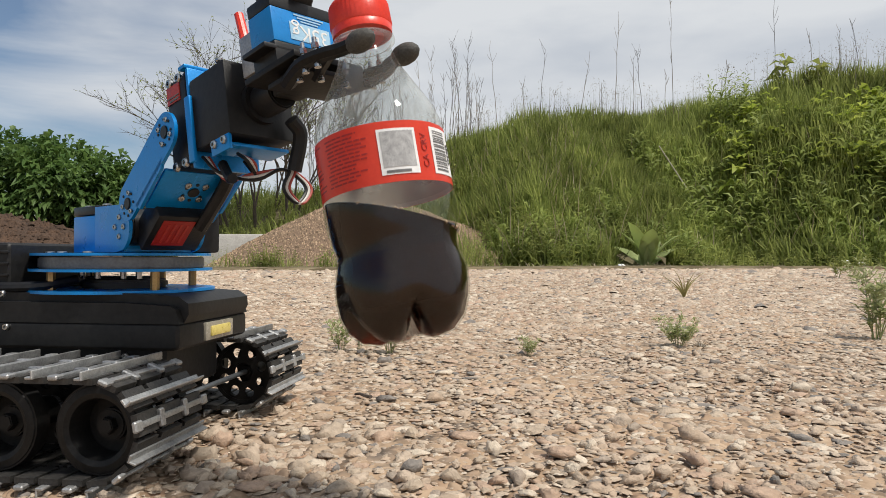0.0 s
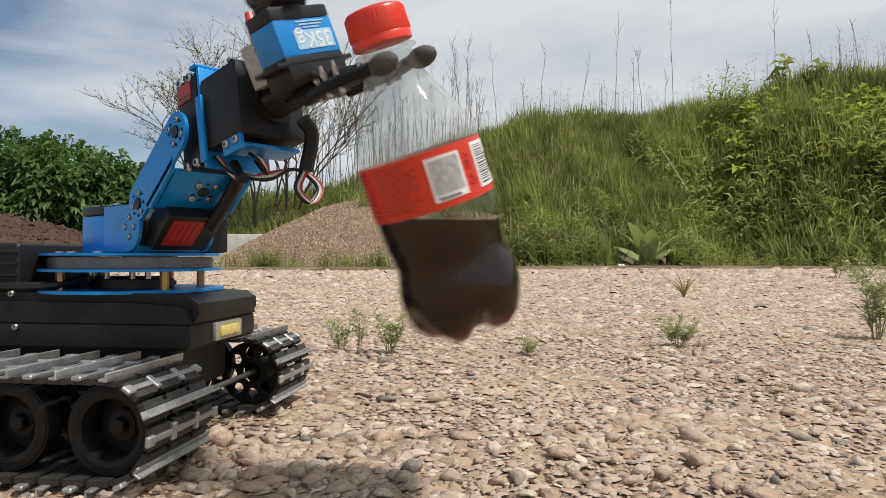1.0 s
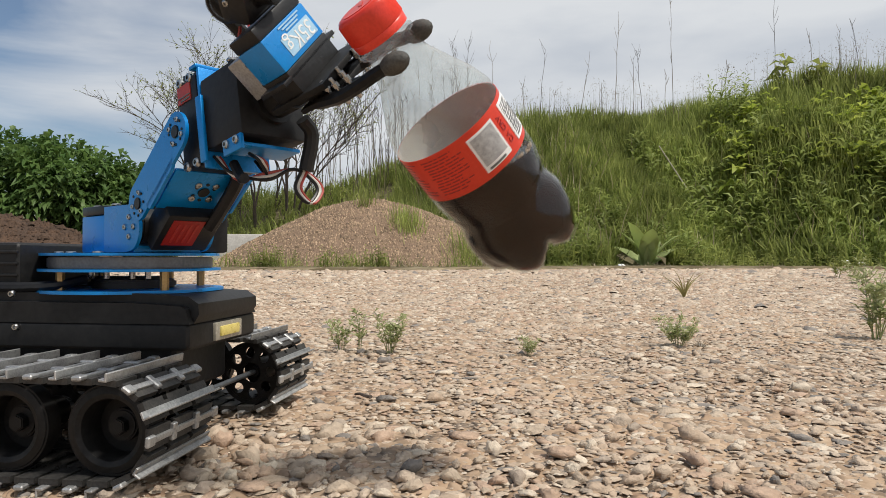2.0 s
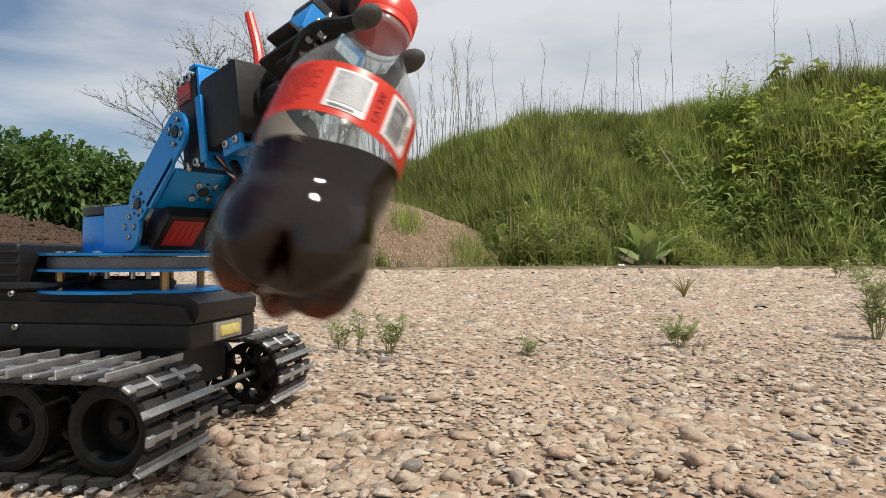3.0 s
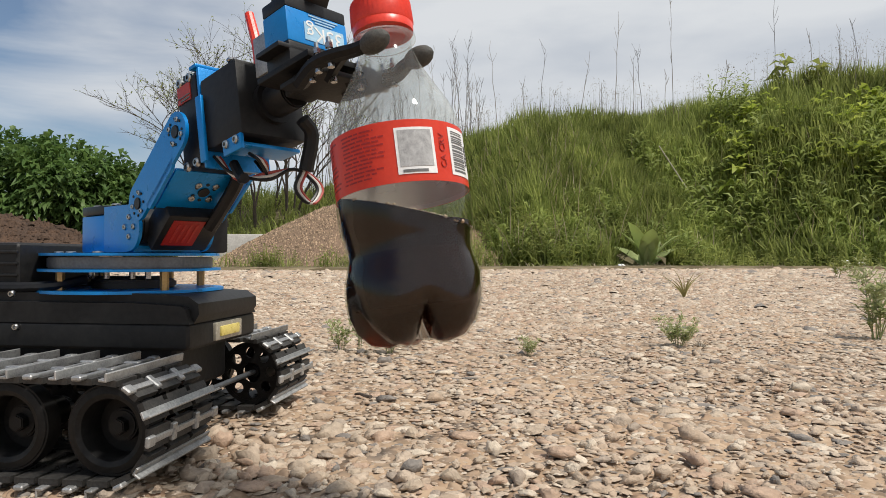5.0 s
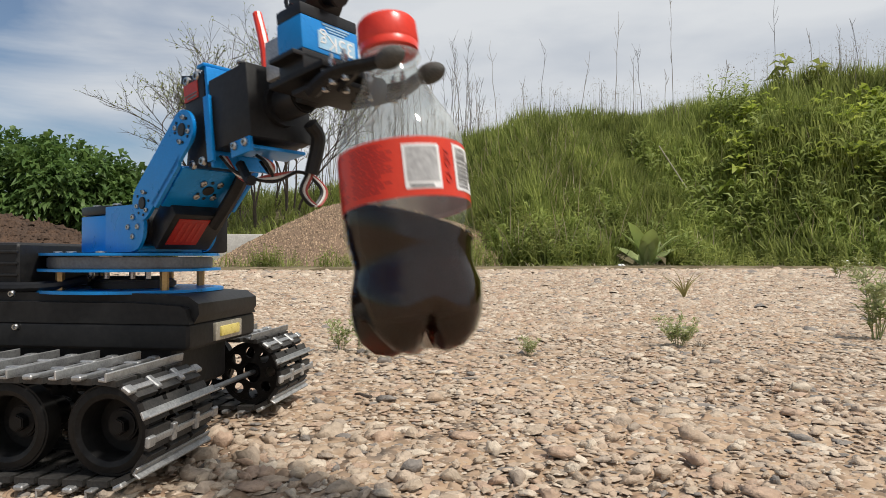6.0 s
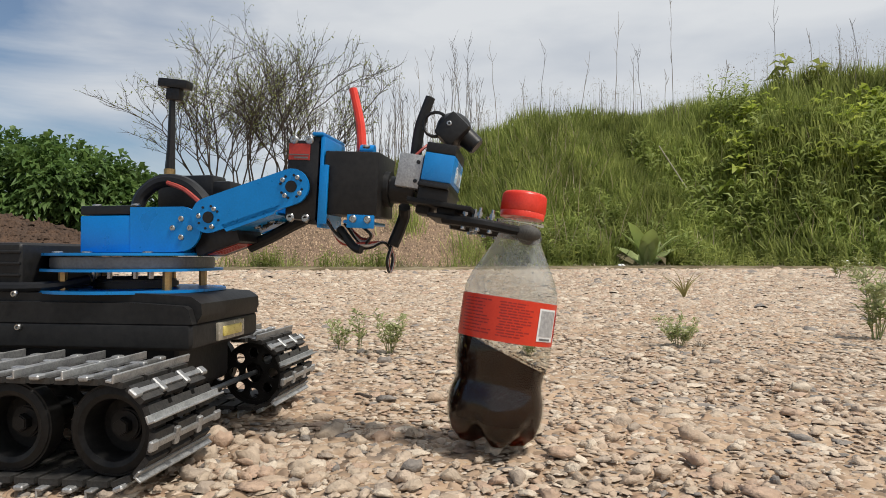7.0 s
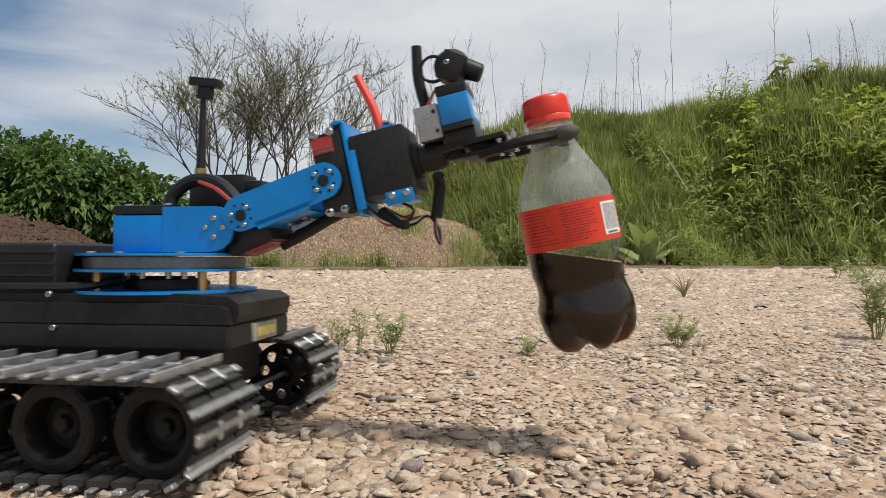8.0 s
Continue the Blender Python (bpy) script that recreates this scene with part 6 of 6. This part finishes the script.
    hi = [lo[0]] + [bm.verts.new((r_ * math.cos(a) * (1 - 0.24 * math.cos(a)), r_ * math.sin(a), k_ * r_ * math.cos(a))) for a in arc[1:-1]] + [lo[-1]]
    for k in range(24):
        q = [lo[k], lo[k + 1], hi[k + 1], hi[k]]
        bm.faces.new(list(dict.fromkeys(q)))
    bm.faces.new(lo[::-1])
    bm.faces.new(hi)
    bmesh.ops.recalc_face_normals(bm, faces=bm.faces)
    surge = part("cola_surge", bm, M_COLA, bottle, "cola run up the bottle's low side", smooth=30)
    return bottle, wave, surge


bottle, wave, surge = build_bottle()
set_pebbles()
outer_pebbles()


def loose_stones():
    """Single stones that lie on the slab near the robot."""
    meshes = []
    for k in range(7):
        me = stone_field("stone", np.zeros(1), np.zeros(1), np.ones(1) * 0.0060, 8, 3, (0.4, 0.75), 0.0, M_STONE, jitter=0.32)
        meshes.append(me)
    r = random.Random(21)
    for k in range(300):
        y = 0.36 + 0.55 * r.random() ** 1.5
        x = r.uniform(-0.50, 0.62) * y
        if k % 3 == 0:
            x, y = r.gauss(-0.10, 0.05), r.gauss(0.41, 0.03)
        ob = new("stone", r.choice(meshes))
        ob.parent = ground
        s = r.choice((0.55, 0.7, 0.85, 1.0, 1.3)) * r.uniform(0.8, 1.15)
        ob.matrix_basis = pose(x, y, 0.0008, 0, 0, r.uniform(0, 360)) @ Matrix.Diagonal((s, s, s * r.uniform(0.7, 1.1), 1))
        if k == 0:
            tagged(ob, "loose rounded stone")


loose_stones()

# seconds, drive, turn of the arm, shoulder, elbow, wrist flex, wrist roll, tilt and slip (mm) of the bottle in the claws
ACTS = (
    (0.00, -0.0090, 40.9, 39.9, 10.4, 0.5, 1.4, -0.5, -4.5),
    (0.20, -0.0060, 40.9, 39.9, 10.4, 1.5, -0.9, -3.2, -5.1),
    (0.30, -0.0043, 40.9, 39.9, 10.4, 1.4, -1.8, -3.8, -4.5),
    (0.40, -0.0025, 40.9, 39.9, 10.4, -0.1, 12.9, 6.5, -2.2),
    (0.50, -0.0020, 40.9, 39.9, 10.4, -0.5, 16.4, -1.7, -4.9),
    (0.60, -0.0020, 40.9, 39.9, 10.4, -1.7, 42.3, -2.3, -2.0),
    (0.70, -0.0020, 40.9, 39.9, 10.4, -2.3, 48.6, -2.4, 0.3),
    (0.80, -0.0020, 40.9, 39.9, 10.4, -2.5, 46.9, -3.4, 1.6),
    (0.90, -0.0020, 40.9, 39.9, 10.4, -2.0, 47.2, -1.5, 1.0),
    (1.00, -0.0020, 40.9, 39.9, 10.4, -1.8, 19.6, 2.0, -0.6),
    (1.10, -0.0020, 40.9, 39.9, 10.4, -0.3, -8.0, -6.3, -2.8),
    (1.20, -0.0020, 40.9, 39.9, 10.4, 1.1, -31.3, 0.3, -1.9),
    (1.30, -0.0020, 40.9, 39.9, 10.4, 1.2, -39.5, 2.9, 0.5),
    (1.40, -0.0020, 40.9, 39.9, 10.4, 1.2, -43.3, 5.3, 3.9),
    (1.50, -0.0020, 40.9, 39.9, 10.4, 1.0, -43.4, 4.9, 4.6),
    (1.70, -0.0020, 40.9, 39.9, 10.4, 1.4, -34.7, 0.7, -0.9),
    (1.80, -0.0020, 40.9, 39.9, 10.4, 0.0, -6.0, 0.0, 0.0),
    (1.95, -0.0020, 40.9, 39.9, 10.4, 0.0, 36.0, 0.0, 0.0),
    (2.10, -0.0020, 40.9, 39.9, 10.4, 0.0, 51.0, 0.0, 0.0),
    (2.45, -0.0020, 40.9, 39.9, 10.4, 0.0, 51.0, 0.0, 0.0),
    (2.65, -0.0020, 40.9, 39.9, 10.4, 0.0, 36.0, 0.0, 0.0),
    (2.80, -0.0020, 40.9, 39.9, 10.4, -2.4, 17.5, 5.6, 1.5),
    (2.90, -0.0020, 40.9, 39.9, 10.4, 0.7, -13.6, -9.0, -3.7),
    (3.00, -0.0020, 40.9, 39.9, 10.4, 0.9, -31.6, 1.1, -1.8),
    (3.10, -0.0020, 40.9, 39.9, 10.4, 1.2, -46.8, 3.3, 0.9),
    (3.20, -0.0020, 40.9, 39.9, 10.4, 1.4, -68.4, 2.6, 3.3),
    (3.30, -0.0020, 40.9, 39.9, 10.4, 1.5, -72.6, -0.1, 3.8),
    (3.40, -0.0020, 40.9, 39.9, 10.4, 1.3, -71.9, 0.6, 4.1),
    (3.50, -0.0020, 40.9, 39.9, 10.4, 1.3, -72.0, 0.9, 4.1),
    (3.60, -0.0020, 40.9, 39.9, 10.4, 1.4, -70.8, -1.0, 3.5),
    (3.70, -0.0020, 40.9, 39.9, 10.4, 1.4, -67.6, -1.3, 1.8),
    (3.80, -0.0020, 40.9, 39.9, 10.4, 0.3, -28.5, 2.9, -0.3),
    (3.90, -0.0020, 40.9, 39.9, 10.4, 1.4, -16.2, -4.2, -6.2),
    (4.00, -0.0020, 40.9, 39.9, 10.4, -1.9, 24.6, 5.5, -1.8),
    (4.10, -0.0020, 40.9, 39.9, 10.4, -2.9, 39.7, 2.6, 0.0),
    (4.20, -0.0020, 40.9, 39.9, 10.4, -2.6, 64.8, -0.6, 0.8),
    (4.30, -0.0020, 40.9, 39.9, 10.4, -3.0, 72.0, -1.3, 1.9),
    (4.50, -0.0020, 40.9, 39.9, 10.4, -3.1, 74.0, -0.9, 1.0),
    (4.60, -0.0020, 40.9, 39.9, 10.4, -2.2, 62.6, 0.8, -0.8),
    (4.70, -0.0020, 40.9, 39.9, 10.4, -3.1, 32.9, -3.2, -0.1),
    (4.80, -0.0020, 40.9, 39.9, 10.4, 0.0, 13.0, 0.0, 0.0),
    (4.90, -0.0020, 40.9, 39.9, 10.4, 0.0, 1.0, 0.0, 0.0),
    (5.05, -0.0020, 40.9, 39.9, 10.4, 0.0, -1.0, 0.0, 0.0),
    (5.40, -0.0020, 40.9, 39.9, 10.4, 0.0, -1.0, 0.0, 0.0),
    (5.80, -0.0020, 40.9, 39.9, 10.4, 0.6, -5.1, -5.1, -8.1),
    (5.90, -0.0020, 40.9, 39.9, 10.4, 0.5, -6.9, -6.6, -6.7),
    (6.00, -0.0020, 38.7, 41.7, 7.8, -0.0, -2.0, -2.5, -5.5),
    (6.10, -0.0013, 31.5, 38.7, 7.1, -0.0, 0.0, 1.4, -4.3),
    (6.20, -0.0005, 17.7, 35.7, 7.3, -0.0, 3.0, -0.5, -5.3),
    (6.30, -0.0003, 9.6, 34.2, 8.5, -0.0, -4.0, 0.3, -4.0),
    (6.40, 0.0000, 8.3, 32.7, 5.6, -0.0, -7.0, 1.1, 1.0),
    (6.50, 0.0000, 8.2, 32.9, 5.6, -0.0, -3.0, 0.3, 1.0),
    (6.60, 0.0000, 8.2, 32.8, 5.9, -0.0, -3.0, 0.5, 1.1),
    (6.70, 0.0000, 8.9, 32.1, 5.7, -0.0, -4.0, 0.7, -0.4),
    (6.80, 0.0000, 8.3, 32.3, 5.5, -0.0, -5.0, 0.7, 0.5),
    (6.90, 0.0000, 9.5, 27.3, 4.8, -3.0, -6.0, 0.4, -1.1),
    (7.00, 0.0000, 9.7, 18.5, -3.1, -7.0, -4.0, -2.0, 1.5),
    (7.10, 0.0000, 10.5, 17.6, -1.0, -6.0, 2.0, -1.6, -1.8),
    (7.20, 0.0000, 10.4, 19.7, -1.0, -3.0, 5.0, -2.4, -0.2),
    (7.30, 0.0000, 10.5, 22.4, 2.5, -0.0, 6.0, -3.1, 1.7),
    (7.40, 0.0000, 10.9, 22.8, 11.5, -0.0, 5.0, -2.5, 5.5),
    (7.50, 0.0000, 10.6, 22.4, 11.4, -0.0, 4.0, -0.8, 3.8),
    (7.60, 0.0000, 11.0, 22.1, 10.9, -0.0, 6.0, -2.1, 4.1),
    (7.70, 0.0015, 11.0, 21.7, 11.4, -0.0, 5.0, -2.3, 4.5),
    (7.80, 0.0040, 11.1, 21.4, 11.9, -0.0, 4.0, -2.3, 4.4),
    (7.90, 0.0110, 11.5, 20.7, 12.3, -0.0, 3.0, -2.2, 0.5),
    (8.00, 0.0255, 11.4, 20.7, 12.3, -0.0, 3.0, 1.2, -1.5),
)


def frames_of(act):
    """Poses in the robot's space of turret, upper arm, forearm, gripper; then the robot's own."""
    _, drive, psi, al, be, flex, rho = act[:7]
    base = Matrix.Translation((TURRET[0], TURRET[1], 0)) @ pose(0, 0, 0, 0, 0, -(psi + YAW))
    up = base @ Matrix.Translation((SHOULDER_X, 0, SHOULDER_Z)) @ pose(0, 0, 0, 0, -al)
    el = (SHOULDER_X + LINK * math.cos(radians(al)), SHOULDER_Z + LINK * math.sin(radians(al)))
    fore = base @ Matrix.Translation((el[0], 0, el[1])) @ pose(0, 0, 0, 0, -be) @ Matrix.Translation((-0.009, 0, 0))
    grip = base @ Matrix.Translation((el[0], 0, el[1])) @ pose(0, 0, 0, 0, -be - flex) @ Matrix.Translation((0, 0, LIFT)) @ pose(0, 0, 0, rho)
    rob = Matrix.Translation(AXLE) @ pose(0, 0, 0, 0, 0, YAW) @ Matrix.Translation((drive, 0, 0))
    return base, up, fore, grip, rob


# seconds, bearing of the wave's low side about the bottle's axis, rise along it
SLOSH = (
    (0.00, 45, -0.0030),
    (0.20, 30, 0.0000),
    (0.40, 0, 0.0010),
    (0.60, 90, 0.0040),
    (0.90, 90, 0.0040),
    (1.05, 10, 0.0000),
    (1.20, -70, 0.0020),
    (1.35, -90, 0.0040),
    (1.60, -90, 0.0040),
    (1.75, -20, 0.0000),
    (1.95, 60, 0.0030),
    (2.10, 90, 0.0040),
    (2.50, 90, 0.0040),
    (2.80, 30, 0.0000),
    (2.95, -50, 0.0020),
    (3.10, -90, 0.0050),
    (3.65, -90, 0.0060),
    (3.80, -60, 0.0040),
    (3.95, 20, 0.0000),
    (4.10, 80, 0.0040),
    (4.30, 90, 0.0060),
    (4.55, 90, 0.0060),
    (4.80, 60, 0.0000),
    (5.10, 20, 0.0000),
    (5.40, 60, 0.0000),
    (5.80, 45, -0.0060),
    (5.90, 45, -0.0040),
    (6.00, 45, 0.0010),
    (6.20, 20, -0.0020),
    (6.45, 0, -0.0050),
    (6.55, 70, -0.0040),
    (6.65, 140, -0.0030),
    (6.90, 150, 0.0000),
    (6.95, 80, 0.0000),
    (7.00, 10, 0.0000),
    (7.30, 0, 0.0000),
    (7.40, 80, 0.0000),
    (7.50, 150, 0.0000),
    (7.65, 90, 0.0000),
    (7.80, 30, 0.0000),
    (8.00, 10, 0.0000),
)


# seconds, bearing of the surge about the bottle's axis, its height on it
SURGE = (
    (0.00, -90, -0.1310),
    (0.45, -90, -0.1310),
    (0.60, -90, -0.0800),
    (0.90, -90, -0.0760),
    (1.02, -60, -0.1310),
    (1.08, 0, -0.1310),
    (1.15, 60, -0.1250),
    (1.30, 90, -0.0880),
    (1.60, 90, -0.0860),
    (1.75, 60, -0.1310),
    (1.82, 0, -0.1310),
    (1.90, -60, -0.1250),
    (2.10, -90, -0.0920),
    (2.50, -90, -0.0920),
    (2.75, -60, -0.1310),
    (2.85, 0, -0.1310),
    (2.95, 60, -0.1250),
    (3.10, 90, -0.0940),
    (3.30, 90, -0.0740),
    (3.65, 90, -0.0740),
    (3.80, 60, -0.1100),
    (3.90, 0, -0.1310),
    (4.00, -60, -0.1250),
    (4.20, -90, -0.0740),
    (4.55, -90, -0.0660),
    (4.75, -90, -0.1100),
    (4.90, -90, -0.1310),
    (8.00, -90, -0.1310),
)


def motions():
    poses = [(a[0], frames_of(a)) for a in ACTS]
    walk(robot, [(t, f[4]) for t, f in poses])
    for thing, k in ((turret, 0), (upper_arm, 1), (forearm, 2), (gripper, 3)):
        walk(thing, [(t, f[k]) for t, f in poses])
    walk(bottle, [(a[0], f[4] @ f[3] @ Matrix.Translation((REACH + a[8] / 1000, 0, 0)) @ pose(0, 0, 0, 0, a[7])) for a, (_, f) in zip(ACTS, poses)])
    walk(wave, [(t, pose(0, 0, rise, 0, 0, turn)) for t, turn, rise in SLOSH])
    walk(surge, [(t, pose(0, 0, high, 0, 0, turn)) for t, turn, high in SURGE])
    drives = [(t, d) for t, d, *_ in ACTS if t in (0.0, 0.2, 0.4, 0.5, 1.7, 4.7, 6.0, 6.2, 6.4, 7.6, 7.7, 7.8, 7.9, 8.0)]
    for ob, s, y in links:
        walk(ob, [(t, link_pose(s + d, y)) for t, d in drives])
    for ob, x, y in wheels:
        walk(ob, [(t, pose(x, y, AXLE_Z, 0, math.degrees(d / R_BELT), 0)) for t, d in drives])


motions()
